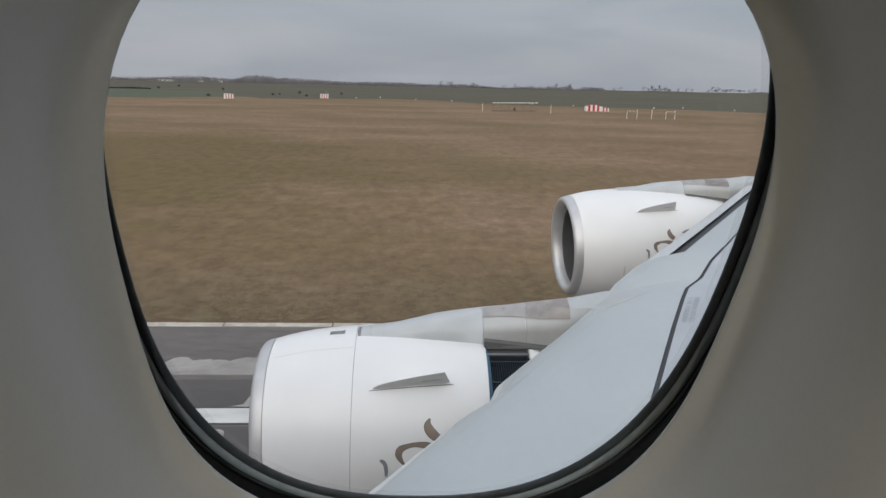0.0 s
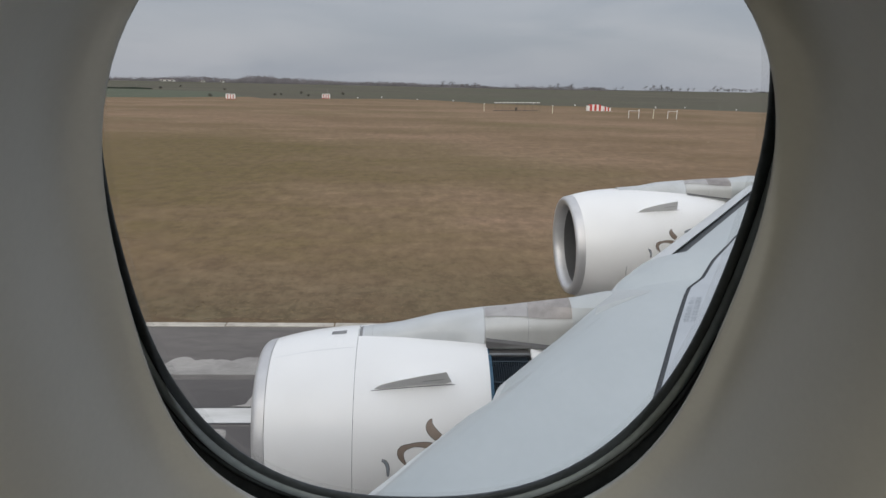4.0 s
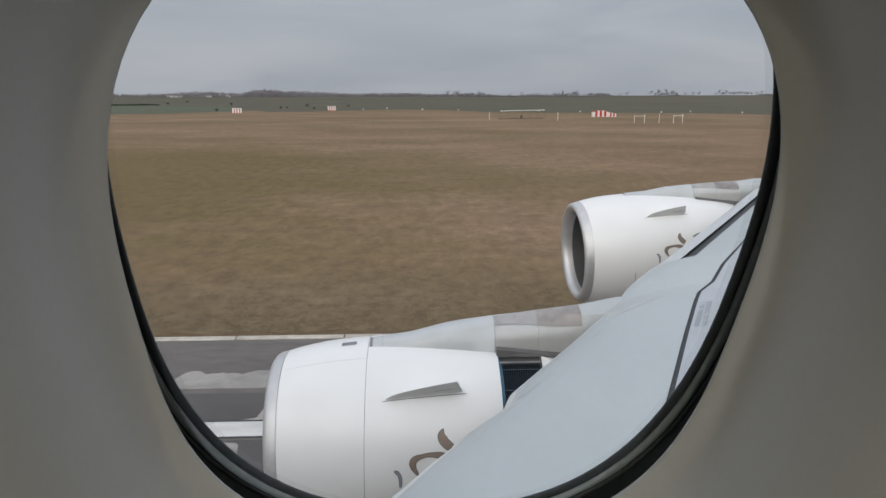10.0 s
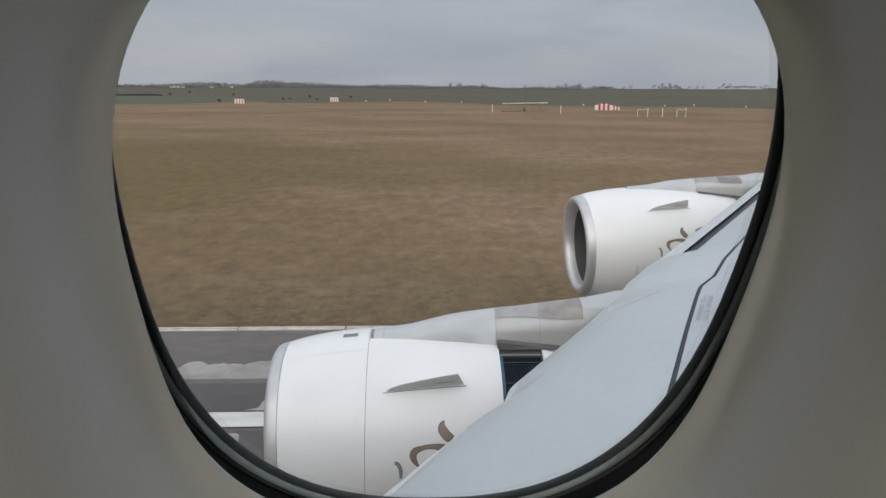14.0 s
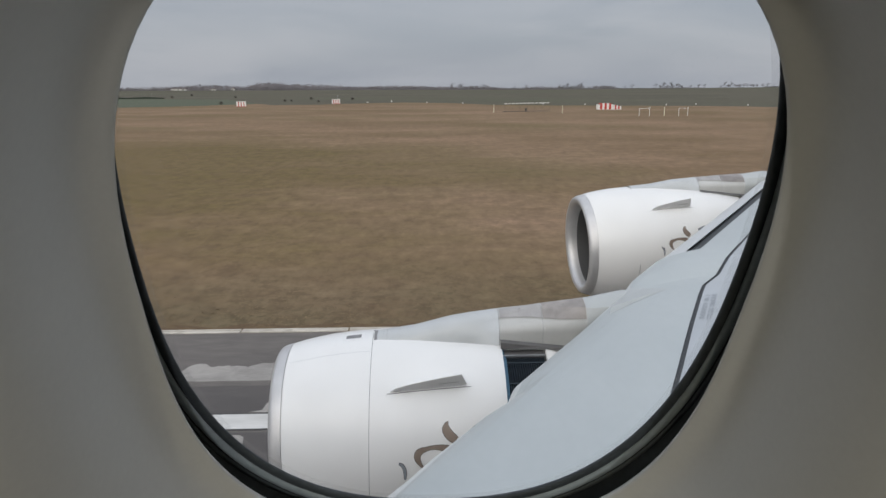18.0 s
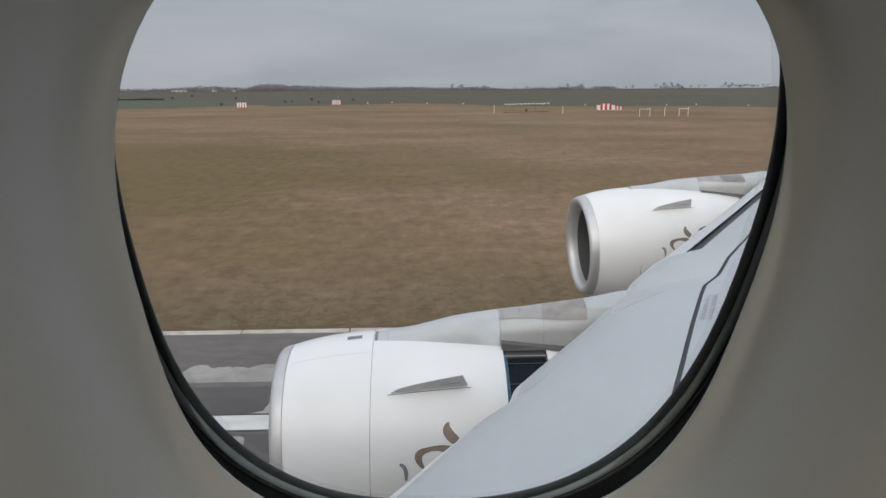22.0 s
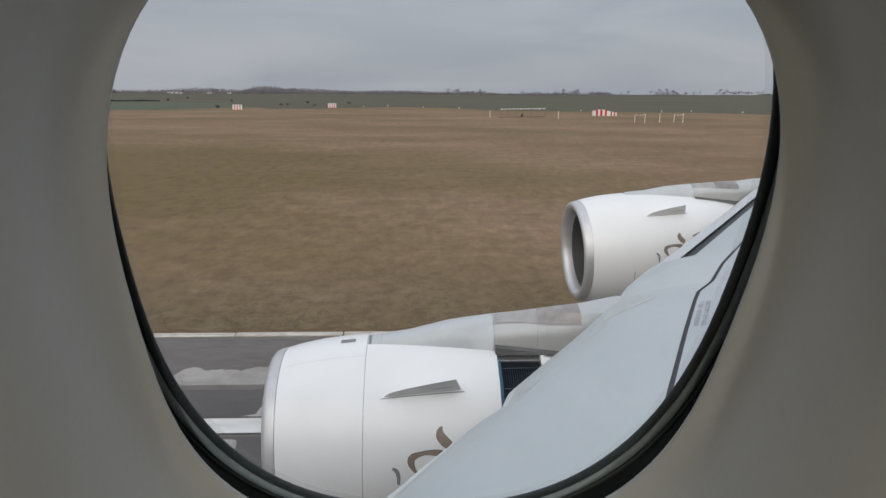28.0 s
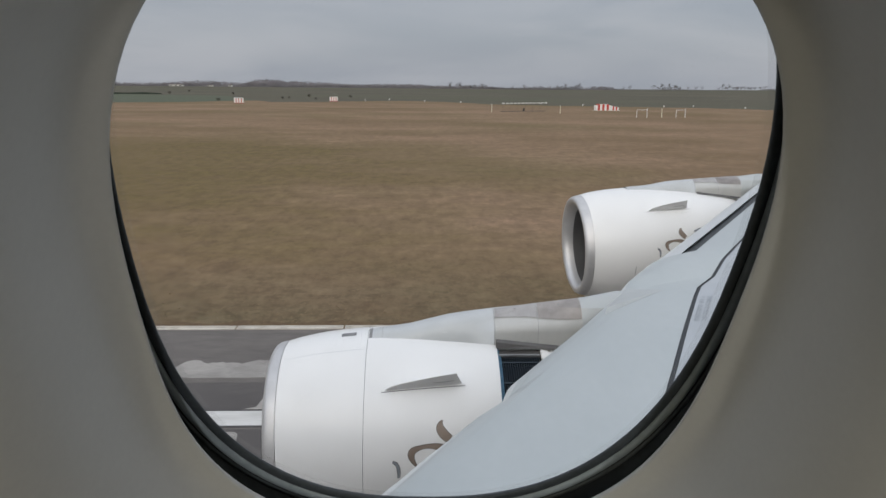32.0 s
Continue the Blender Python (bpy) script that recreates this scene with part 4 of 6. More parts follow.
wing = thing("aircraft_wing", pose(0, 0, 0), "pale blue-grey aircraft wing with seams and slats", "wing")
gap = lambda y: station(y)[4]
chord = lambda y: station(y)[3]
SLAT = 13.75
skin("nose_strip", 8.72, 12.4, lambda y: 0.0, lambda y: 0.16, WING_NOSE, "rounded leading edge strip, highlight put into its pale colour", steps=8)
skin("nose_strip", 0.9, 8.72, lambda y: 0.07, lambda y: 0.16 + 0.10 * max(0.0, min(1.0, (8.72 - y) / 2.0)), WING_NOSE, "rounded leading edge strip, highlight put into its pale colour", steps=6)
skin("nose_shoulder", 0.9, 12.4, lambda y: 0.16 + 0.10 * max(0.0, min(1.0, (8.72 - y) / 2.0)), lambda y: 0.6, WING, steps=8)
skin("nose_strip", 12.4, SLAT, lambda y: 0.0, lambda y: 0.13, WING_EDGE, "leading edge strip with its highlight painted white", steps=6)
skin("nose_shoulder", 12.4, SLAT, lambda y: 0.13, lambda y: 0.6, WING, steps=8)
# drooped nose lip below the inboard leading edge, tapering away towards the pylon
rows = []
for i in range(15):
    y = 3.6 + (8.73 - 3.6) * i / 14
    _, lx, lz, _, _ = station(y)
    f = 0.13 * min(1.0, max(0.0, (8.5 - y) / 1.7))
    thin = max(0.0, min(1.0, (8.74 - y) / 0.45))
    lz -= 0.08 * max(0.0, min(1.0, (y - 7.4) / 1.3)) + 0.145 * max(0.0, min(1.0, (y - 8.2) / 0.55)) + 0.035
    rows.append([(lx + 0.30, y, lz - 0.42), (lx - f + 0.06, y, lz - 0.20), (lx - f + 0.004, y, lz - 0.09), (lx - f + 0.012, y, lz - 0.03), (lx - f + 0.05, y, lz + 0.005 + 0.03 * thin), (lx - f * 0.6 + 0.075, y, lz + 0.03 + 0.035 * thin),
                 (lx - f * 0.4 + 0.085, y, lz + 0.05 + 0.012 * thin), (lx + 0.075, y, lz + 0.132), (lx + 0.10, y, lz + 0.15)])
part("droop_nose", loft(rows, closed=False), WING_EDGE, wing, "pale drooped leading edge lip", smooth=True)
skin("nose_joint", 6.0, 11.0, lambda y: 0.30, lambda y: 0.308, JOINT, drop=-0.003, steps=2)
skin("nose_panel", 0.9, SLAT, lambda y: 0.6, lambda y: gap(y) - 0.035, WING, "smooth pale leading edge panel", steps=18)
skin("panel_gap", 0.9, SLAT, lambda y: gap(y) - 0.06, lambda y: gap(y) + 0.06, GAP, "dark panel gap", drop=0.02, steps=3)
skin("upper_skin", 0.9, SLAT, lambda y: gap(y) + 0.035, chord, PANEL_GREY, "grey upper wing skin", steps=16)
skin("slat", SLAT + 0.04, 36.5, lambda y: 0.0, lambda y: 0.62, WING_EDGE, "extended pale slat", drop=0.05, steps=14)
# near-black sheet below the slot: its shade is put into the colour
skin("slat_gap", SLAT + 0.02, 36.5, lambda y: 0.58, lambda y: 1.08, GAP, "dark sheet painting the shaded slot behind the slat", drop=0.12, steps=4)
skin("spar_panel", SLAT + 0.04, 36.5, lambda y: 0.98, lambda y: gap(y) - 0.03, WING, "grey panel behind the slat", drop=0.02, steps=6)
skin("panel_gap", SLAT + 0.04, 36.5, lambda y: gap(y) - 0.06, lambda y: gap(y) + 0.06, GAP, drop=0.04, steps=3)
skin("upper_skin", SLAT, 37.0, lambda y: gap(y) + 0.03, chord, PANEL_GREY, "grey upper wing skin", drop=0.01, steps=16)
rows = [[under(y, chord(y) * (i / 16) ** 1.8) for i in range(17)] for y in spans(0.9, 37.0)]
part("lower_skin", loft(rows, closed=False), WING, wing, "grey wing underside", smooth=True)
end = [upper(SLAT, 0.9 * (i / 10) ** 1.6) for i in range(11)]
part("nose_end_rib", loft([end, [(x, y + 0.005, z - 0.2) for x, y, z in end]], closed=False), WING, wing)
# fairing that carries the pylon's ridge over the leading edge
rows = []
for i in range(9):
    t = i / 8
    y, s = 11.2 + 0.5 * t, 0.36 + 0.72 * t
    fy, fs = 12.35 + (11.71 - 12.35) * t, 0.16 + (1.12 - 0.16) * t
    row = [upper(y - 0.12 * (1 - t), s + 0.03, -0.003), upper(y, s, -0.085 * (1 - t) ** 1.3 - 0.006)]
    for k in range(1, 7):
        q = k / 6
        row.append(upper(y + (fy - y) * q, s + (fs - s) * q, -0.085 * (1 - t) ** 1.3 * (1 - q) ** 1.6 - 0.006 + 0.002 * q))
    rows.append(row)
part("pylon_apron", loft(rows, closed=False), APRON, wing, "grey fairing over the leading edge at the pylon")
# stencilled lines of warning text, too small to read
for j in range(2):
    for i in range(17):
        y = 9.90 + 0.068 * i
        s0 = gap(y) + 0.085 + 0.115 * j
        if (i * 7 + j * 5) % 17 in (3, 9):
            continue
        for s1, s2, y1, y2 in ((0.0, 0.085, 0.0, 0.014), (0.0, 0.02, 0.014, 0.04), (0.05, 0.065, 0.014, 0.036)) if (i + j) % 2 else ((0.0, 0.085, 0.012, 0.027), (0.07, 0.085, 0.0, 0.012), (0.03, 0.045, 0.027, 0.045)):
            part("stencil_bar", loft([[upper(y + y1, s0 + s1, -0.004), upper(y + y2, s0 + s1, -0.004)], [upper(y + y1, s0 + s2, -0.004), upper(y + y2, s0 + s2, -0.004)]], closed=False), STENCIL, wing)

# ---- the airfield and the country beyond ----
# lightened and tinted violet: distance haze is put into the wood colour
BARK_FAR = material("hazed_far_wood", (0.245, 0.232, 0.242), 0.95, other=(0.195, 0.185, 0.193), scale=0.05, spec=0.1)
BUSH = material("reddish_brush", (0.13, 0.085, 0.066), 0.95, other=(0.08, 0.056, 0.046), scale=0.3, spec=0.1)
BIRCH = material("birch_bark", (0.55, 0.51, 0.45), 0.8, other=(0.25, 0.22, 0.19), scale=3.0, spread=(0.42, 0.6))
CONIFER = material("dark_conifer", (0.022, 0.035, 0.022), 0.95, other=(0.014, 0.022, 0.015), scale=1, spec=0.1)
BLUE_NET = bpy.data.materials.new("blue_netting")
BLUE_NET.use_nodes = True
n0, l0 = BLUE_NET.node_tree.nodes, BLUE_NET.node_tree.links
mesh_b, clear = n0["Principled BSDF"], n0.new("ShaderNodeBsdfTransparent")
mesh_b.inputs["Base Color"].default_value, mesh_b.inputs["Roughness"].default_value = (0.055, 0.12, 0.19, 1), 0.8
mixer, holes = n0.new("ShaderNodeMixShader"), n0.new("ShaderNodeTexNoise")
holes.inputs["Scale"].default_value = 3.0
lift = n0.new("ShaderNodeMapRange")
lift.inputs["From Min"].default_value, lift.inputs["From Max"].default_value = 0.3, 0.7
lift.inputs["To Min"].default_value, lift.inputs["To Max"].default_value = 0.3, 0.6
l0.new(holes.outputs["Fac"], lift.inputs["Value"])
l0.new(lift.outputs["Result"], mixer.inputs[0])
l0.new(clear.outputs["BSDF"], mixer.inputs[1])
l0.new(mesh_b.outputs["BSDF"], mixer.inputs[2])
l0.new(mixer.outputs["Shader"], n0["Material Output"].inputs["Surface"])

BLUE_POST = material("blue_post_paint", (0.05, 0.09, 0.14), 0.6, scale=3)
STILL_TO_ROLL = 58.0           # how far the aircraft still is from the point abreast of the side road's bend
made_before = set(scene.objects)
field = part("field_1", sheet([(-1600, 186), (-255, 182), (-208, 160), (-196, 124), (-66, 127), (-61, 160), (-78, 205), (-122, 318), (-60, 372), (-30, 430), (-60, 900), (-2600, 900)], -0.1, 0.04), CROP)
tagged(field, "green winter crop field beyond the airfield fence", "field", kind="structure")
far_field = part("field_2", sheet([(-2600, 640), (-500, 660), (-120, 760), (120, 1150), (1500, 1500), (4300, 1700), (4300, 4700), (-4300, 4700), (-4300, 1200)], -0.1, 0.03), PLOUGHED)
tagged(far_field, "dull brown-green fields on the far plain", "field", kind="structure")


def ribbon(name, line, width, mat, z, label, category="road"):
    """A road surface along a line, with a width at each point."""
    left, right = [], []
    for i, (x, y) in enumerate(line):
        a, b = line[max(i - 1, 0)], line[min(i + 1, len(line) - 1)]
        d = Vector((b[0] - a[0], b[1] - a[1])).normalized()
        w = (width[i] if isinstance(width, (list, tuple)) else width) / 2
        left.append((x - d.y * w, y + d.x * w, z))
        right.append((x + d.y * w, y - d.x * w, z))
    ob = part(name, loft([left, right], closed=False), mat)
    return tagged(ob, label, category, kind="structure")


def curve_line(pts, steps=8):
    """A smooth line through points."""
    out = []
    for i in range(len(pts) - 1):
        p0, p1, p2, p3 = (Vector(pts[max(i - 1, 0)]), Vector(pts[i]), Vector(pts[i + 1]), Vector(pts[min(i + 2, len(pts) - 1)]))
        for k in range(steps):
            t = k / steps
            q = 0.5 * ((2 * p1) + (p2 - p0) * t + (2 * p0 - 5 * p1 + 4 * p2 - p3) * t * t + (3 * p1 - p0 - 3 * p2 + p3) * t ** 3)
            out.append((q.x, q.y))
    out.append(tuple(pts[-1]))
    return out


ribbon("road_1", curve_line([(-38, 26.1), (-36.6, 34), (-36, 45), (-35.2, 80), (-33.6, 105), (-32.4, 122), (-30.0, 136)]), [19 - 8.5 * min(1, i / 8) - 3.6 * min(1, max(0, i - 8) / 16) - 1.3 * max(0, i - 24) / 25 for i in range(49)], ROAD, 0.022, "dark asphalt access road leading off the runway")
ribbon("road_2", curve_line([(-26.5, 130), (-28.5, 138), (-36, 145), (-47, 147), (-58, 140), (-72, 126), (-120, 123), (-190, 121.5), (-203, 130), (-214, 160), (-258, 178), (-420, 183)]), 3.2, ROAD, 0.045, "narrow grey perimeter road along the fence")
ribbon("road_3", [(365, 26.1), (364.5, 60), (363.5, 110), (363, 140)], [8.4, 7.4, 7.0, 7.0], ROAD, 0.022, "straight dark asphalt access road with a barrier")
ribbon("road_4", curve_line([(270, 196), (300, 168), (340, 147), (363, 141), (450, 137), (560, 139), (760, 140)]), 4.0, ROAD, 0.05, "grey perimeter road beside the gravel works")
ribbon("road_5", [(470, 139), (452, 165), (446, 200)], 7, ROAD, 0.055, "gravel works drive")

# crossing runway end with its markings
cross = part("crossing_runway", sheet([(204, 26.06), (212, 33.5), (218.4, 39.2), (245.3, 51.6), (251, 26.06)], -0.2, 0.018), ASPHALT)
tagged(cross, "worn grey end of a crossing runway with white markings", "runway", kind="structure")
part("stopway", sheet([(210, 36), (216.5, 44.5), (244.2, 57), (245.3, 51.8), (218.4, 39.4), (212.5, 34.2)], -0.2, 0.014), ASPHALT_BAND, cross)
along, across = Vector((0.907, 0.421)), Vector((-0.51, 0.86))


def stripe(origin, length, width, z=0.026):
    o = Vector(origin)
    p = [o, o + along * width, o + along * width + across * -length, o + across * -length]
    return sheet([(v.x, v.y) for v in p], 0.0, z)


part("threshold_line", sheet([(218.6, 38.4), (245.0, 50.7), (245.2, 51.3), (218.5, 39.0)], 0.0, 0.027), LINE, cross)
for k in range(4):
    part("threshold_bar", stripe((233.0 + 3.4 * k, 41.5 + 1.58 * k), 15.5 + 1.2 * k, 1.5), LINE, cross)
for k in range(2):
    part("threshold_bar", stripe((221.0 - 1.6 * k, 34.2 - 3 * k), 7.0 - 1.6 * k, 1.2), LINE, cross)
numeral = [(223.7, 32.3), (228.3, 35.0), (230.9, 31.9), (229.3, 26.4), (227.9, 26.4), (228.6, 31.0), (227.6, 32.6), (224.3, 30.9)]
part("numeral_seven", sheet(numeral, 0.0, 0.028), LINE, cross)

LAMP_GLASS = material("lamp_glass", (0.7, 0.7, 0.66), 0.2, scale=5)


def end_light(m):
    e = thing("runway_light", m, "low white elevated runway end light", "runway light", "runway end lights")
    part("base_plate", revolve_z([(0.22, 0.0), (0.22, 0.04), (0.05, 0.06)]), SIGN_WHITE, e)
    part("stem", tube((0, 0, 0.05), (0, 0, 0.42), 0.03), STEEL, e)
    part("lamp_head", revolve_z([(0.04, 0.42), (0.11, 0.45), (0.12, 0.53), (0.07, 0.60), (0.0, 0.62)]), LAMP_GLASS, e)
    return e


def revolve_z(profile, seg=16):
    rings = [[(r * math.cos(2 * math.pi * i / seg), r * math.sin(2 * math.pi * i / seg), z) for i in range(seg)] for r, z in profile]
    return loft(rings, cap=False)


first = end_light(pose(214.5, 38.8, 0.014))
for k in range(1, 11):
    copy_thing(first, pose(214.5 + 3.0 * k, 38.8 + 1.41 * k + 0.6, 0.014))


# light pits and slabs in the grass
def light_pit(m):
    e = thing("light_pit", m, "round concrete light pit sunk in worn grass", "light pit", "light pits in the grass")
    part("collar", revolve_z([(0.75, 0.0), (0.74, 0.05), (0.42, 0.06), (0.40, 0.02)], 28), CONCRETE, e)
    part("cover", revolve_z([(0.40, 0.02), (0.36, 0.05), (0.12, 0.05), (0.10, 0.10), (0.0, 0.11)], 24), STEEL, e)
    return e


def slab_thing(m, w, d, label):
    e = thing("concrete_slab", m, label, "slab", "slabs in the grass")
    part("slab", box((-w / 2, -d / 2, -0.05), (w / 2, d / 2, 0.06), 0.02), CONCRETE, e)
    part("slab", box((-w / 2 + 0.2, d / 2 + 0.05, -0.05), (w / 2 - 0.1, d / 2 + 0.45, 0.045), 0.02), CONCRETE, e)
    return e


pit = light_pit(pose(77, 33.4, 0))
for x in (495.3, 434.0, 205.3):
    copy_thing(pit, pose(x, 34, 0))
slab = slab_thing(pose(6.4, 30.6, 0), 1.7, 0.5, "pale concrete slab lying flush in the grass")
for x, y in ((-16.9, 30.8), (-114.4, 30.3), (-121.0, 30.6), (-193.3, 30.6), (355.0, 30.4), (206, 30.2), (430, 30.6)):
    copy_thing(slab, pose(x, y, 0, 0, 0, 2))


# posts and markers
def marker_post(m, h, label="thin pale marker post standing in the grass"):
    e = thing("marker_post", m, label, "post", "marker posts")
    part("post", tube((0, 0, 0), (0, 0, h), 0.13, 0.10), POST_CREAM, e)
    part("cap", revolve_z([(0.15, h), (0.17, h + 0.05), (0.0, h + 0.14)], 10), SIGN_WHITE, e)
    return e


short = marker_post(pose(-47, 147, 0), 1.25, "short white marker post beside the perimeter road")
for x, y in ((181.9, 130.4), (207.7, 85.9), (-66, 128.5)):
    copy_thing(short, pose(x, y, 0))


def marker_box(m):
    e = thing("marker_board", m, "small white square board on a stake by the fence", "marker", "white marker boards")
    part("board", box((-0.3, -0.04, 0.55), (0.3, 0.04, 1.1), 0.02), SIGN_WHITE, e)
    part("stake", tube((0, 0.06, 0), (0, 0.06, 1.0), 0.04), STEEL, e)
    return e


board = marker_box(pose(-63, 131, 0))
for x, y in ((-92, 128), (-134, 126), (-178, 124), (-240, 181), (268, 200), (300, 176), (345, 148), (420, 139), (492, 142), (545, 145)):
    copy_thing(board, pose(x, y, 0.04, 0, 0, (x * 7) % 20 - 10))


# blue netting fence round the corner of the field
def net_fence(name, line, label, height=2.0):
    e = thing(name, pose(0, 0, 0), label, "fence")
    pts = curve_line(line, 5)
    for i, (a, b) in enumerate(zip(pts, pts[1:])):
        part("net_panel", loft([[(a[0], a[1], 0.12), (b[0], b[1], 0.12)], [(a[0], a[1], height), (b[0], b[1], height)]], closed=False), BLUE_NET, e)
        part("post", tube((a[0], a[1], 0), (a[0], a[1], height + 0.1), 0.04, seg=6), BLUE_POST, e)
    return e


net_fence("net_fence", [(-84, 128), (-64, 131), (-58.5, 146), (-62, 168), (-72, 192), (-88, 222), (-104, 256), (-122, 312)], "blue netting fence curving round the green field")
net_fence("net_fence", [(-198, 126), (-203, 138), (-209, 158), (-204, 170)], "short stretch of blue netting fence at a field corner")


# ---- trees ----
def limb(verts, faces, a, b, r0, r1, sides=5):
    d = b - a
    if d.length < 1e-4:
        return
    q = d.to_track_quat("Z", "Y")
    k = len(verts)
    for p, r in ((a, r0), (b, r1)):
        for i in range(sides):
            t = 2 * math.pi * i / sides
            verts.append(p + q @ Vector((r * math.cos(t), r * math.sin(t), 0)))
    for i in range(sides):
        j = (i + 1) % sides
        faces.append((k + i, k + j, k + sides + j, k + sides + i))


def twig(verts, faces, a, b, w, rnd):
    side = Vector((rnd.uniform(-1, 1), rnd.uniform(-1, 1), rnd.uniform(-0.3, 0.3))) * w
    k = len(verts)
    verts += [a - side, a + side, b]
    faces.append((k, k + 1, k + 2))


def bare_tree(name, seed, height, spread, mat, bark, twig_w, m, label, category="tree", group="bare trees", stems=1, low=0.3, twigs=9, shape=1.0, climb=(0.35, 0.95)):
    """A leafless tree: tapered trunk, limbs, branches and many fine twigs."""
    rnd = random.Random(seed)
    e = thing(name, m, label, category, group)
    tv, tf, cv, cf = [], [], [], []
    for s in range(stems):
        root = Vector((rnd.uniform(-0.3, 0.3) * (stems > 1), rnd.uniform(-0.3, 0.3) * (stems > 1), 0)) * spread
        tip = root + Vector((rnd.gauss(0, 0.05), rnd.gauss(0, 0.05), 1)) * height * rnd.uniform(0.85, 1.0)
        r = height * 0.018
        knots = [root]
        for i in range(1, 6):
            knots.append(root.lerp(tip, i / 5) + Vector((rnd.gauss(0, 0.015), rnd.gauss(0, 0.015), 0)) * height)
        for i in range(5):
            limb(tv, tf, knots[i], knots[i + 1], r * (1 - i / 5.4), r * (1 - (i + 1) / 5.4), 6)
        for i in range(13):
            f = low + (0.97 - low) * (i + rnd.random()) / 13
            k = min(int(f * 5), 4)
            p = knots[k].lerp(knots[k + 1], f * 5 - k)
            a = rnd.uniform(0, 6.28)
            reach = spread * (0.35 + 0.75 * math.sin(math.pi * min(1, (f - low) / (1 - low) * 0.85 + 0.2)) ** shape) * rnd.uniform(0.6, 1.1)
            up = rnd.uniform(*climb)
            end = p + Vector((math.cos(a) * reach, math.sin(a) * reach, reach * up))
            end.z = min(end.z, height * 1.03)
            limb(tv, tf, p, end, r * 0.34 * (1.1 - f), r * 0.06, 4)
            for _ in range(5):
                g = rnd.uniform(0.25, 1.0)
                q = p.lerp(end, g)
                a2 = a + rnd.gauss(0, 0.9)
                l2 = reach * rnd.uniform(0.25, 0.55)
                e2 = q + Vector((math.cos(a2) * l2, math.sin(a2) * l2, l2 * rnd.uniform(0.1, 1.1)))
                limb(tv, tf, q, e2, r * 0.07, r * 0.02, 3)
                for _ in range(twigs):
                    h = rnd.random()
                    s2 = q.lerp(e2, h)
                    l3 = l2 * rnd.uniform(0.25, 0.7)
                    e3 = s2 + Vector((rnd.gauss(0, 0.6), rnd.gauss(0, 0.6), rnd.uniform(-0.1, 0.9))) * l3
                    twig(cv, cf, s2, e3, twig_w, rnd)
    put("trunk", mesh_of("trunk", tv, tf, bark, True), e)
    put("crown", mesh_of("crown", cv, cf, mat), e)
    return e


proto = []
for k, (h, sp, low, tw) in enumerate(((9.0, 3.2, 0.3, 0.05), (11.0, 3.6, 0.28, 0.055), (7.5, 2.8, 0.25, 0.05), (13.0, 3.4, 0.3, 0.06))):
    proto.append(bare_tree("tree", 40 + k, h, sp, BARK_FAR, BARK_FAR, 0.42, pose(900 + 90 * k, 700 + 40 * k, 0.03), "bare round-crowned tree beyond the works", group="trees beyond the works", low=low, twigs=14))

def woods(name, line, depth, height, count, mat, label, seed, trunk=0.12, width=0.35, kind="stuff", clump=2.5, base=0.0):
    """A far belt of bare wood: upright stems and crowded twigs, in one mesh."""
    r = np.random.default_rng(seed)
    v, f = [], []
    total = [math.dist(a, b) for a, b in zip(line, line[1:])]
    for _ in range(count):
        d = r.random() * sum(total)
        i = 0
        while i < len(total) - 1 and d > total[i]:
            d -= total[i]
            i += 1
        a, b = line[i], line[i + 1]
        t = d / total[i]
        x, y = a[0] + (b[0] - a[0]) * t + r.normal(0, 1), a[1] + (b[1] - a[1]) * t + r.uniform(0, depth)
        h = height * (0.62 + 0.22 * math.sin(x / (clump * 3.1) + y * 0.05) + 0.16 * math.sin(x / clump + 2.0)) * r.uniform(0.75, 1.12)
        k = len(v)
        v += [(x - trunk, y, 0), (x + trunk, y, 0), (x + r.normal(0, 0.3), y, h)]
        f.append((k, k + 1, k + 2))
        for _ in range(9):
            z = h * r.uniform(0.12, 0.95)
            ln = h * r.uniform(0.08, 0.2)
            dx, dz, w = r.normal(0, 0.6) * ln, ln * r.uniform(0.2, 1.0), width * r.uniform(0.5, 1.2)
            k = len(v)
            v += [(x - w, y + r.normal(0, 0.4), z), (x + w, y + r.normal(0, 0.4), z + 0.2 * w), (x + dx, y + r.normal(0, 0.4), z + dz)]
            f.append((k, k + 1, k + 2))
    ob = put(name, mesh_of(name, v, f, mat))
    ob.location.z = base
    return tagged(ob, label, "trees", kind=kind)


# ---- the gravel works, woods and houses behind the aircraft ----
SILO_WHITE = material("silo_white_steel", (0.62, 0.61, 0.58), 0.55, other=(0.48, 0.46, 0.43), scale=0.7, stretch=(1, 1, 0.2), fine=(5, 0.08))
SILO_RED = material("silo_red_band", (0.36, 0.07, 0.05), 0.55, other=(0.28, 0.06, 0.045), scale=1.0)
SHED = material("grey_shed_cladding", (0.30, 0.29, 0.26), 0.7, other=(0.24, 0.23, 0.21), scale=0.3, fine=(3, 0.08))
PLASTER = material("white_house_plaster", (0.62, 0.60, 0.56), 0.85, other=(0.52, 0.50, 0.47), scale=0.3, fine=(3, 0.06))
ROOF = material("dark_roof_sheet", (0.16, 0.13, 0.12), 0.8, other=(0.12, 0.10, 0.09), scale=0.4, fine=(4, 0.1))
DARK_GLASS = material("dark_window_glass", (0.03, 0.035, 0.04), 0.15, scale=2)
SAND = material("yellow_sand", (0.36, 0.28, 0.17), 0.95, other=(0.26, 0.20, 0.125), scale=0.2, fine=(2, 0.15), bump=0.5, bump_scale=3)
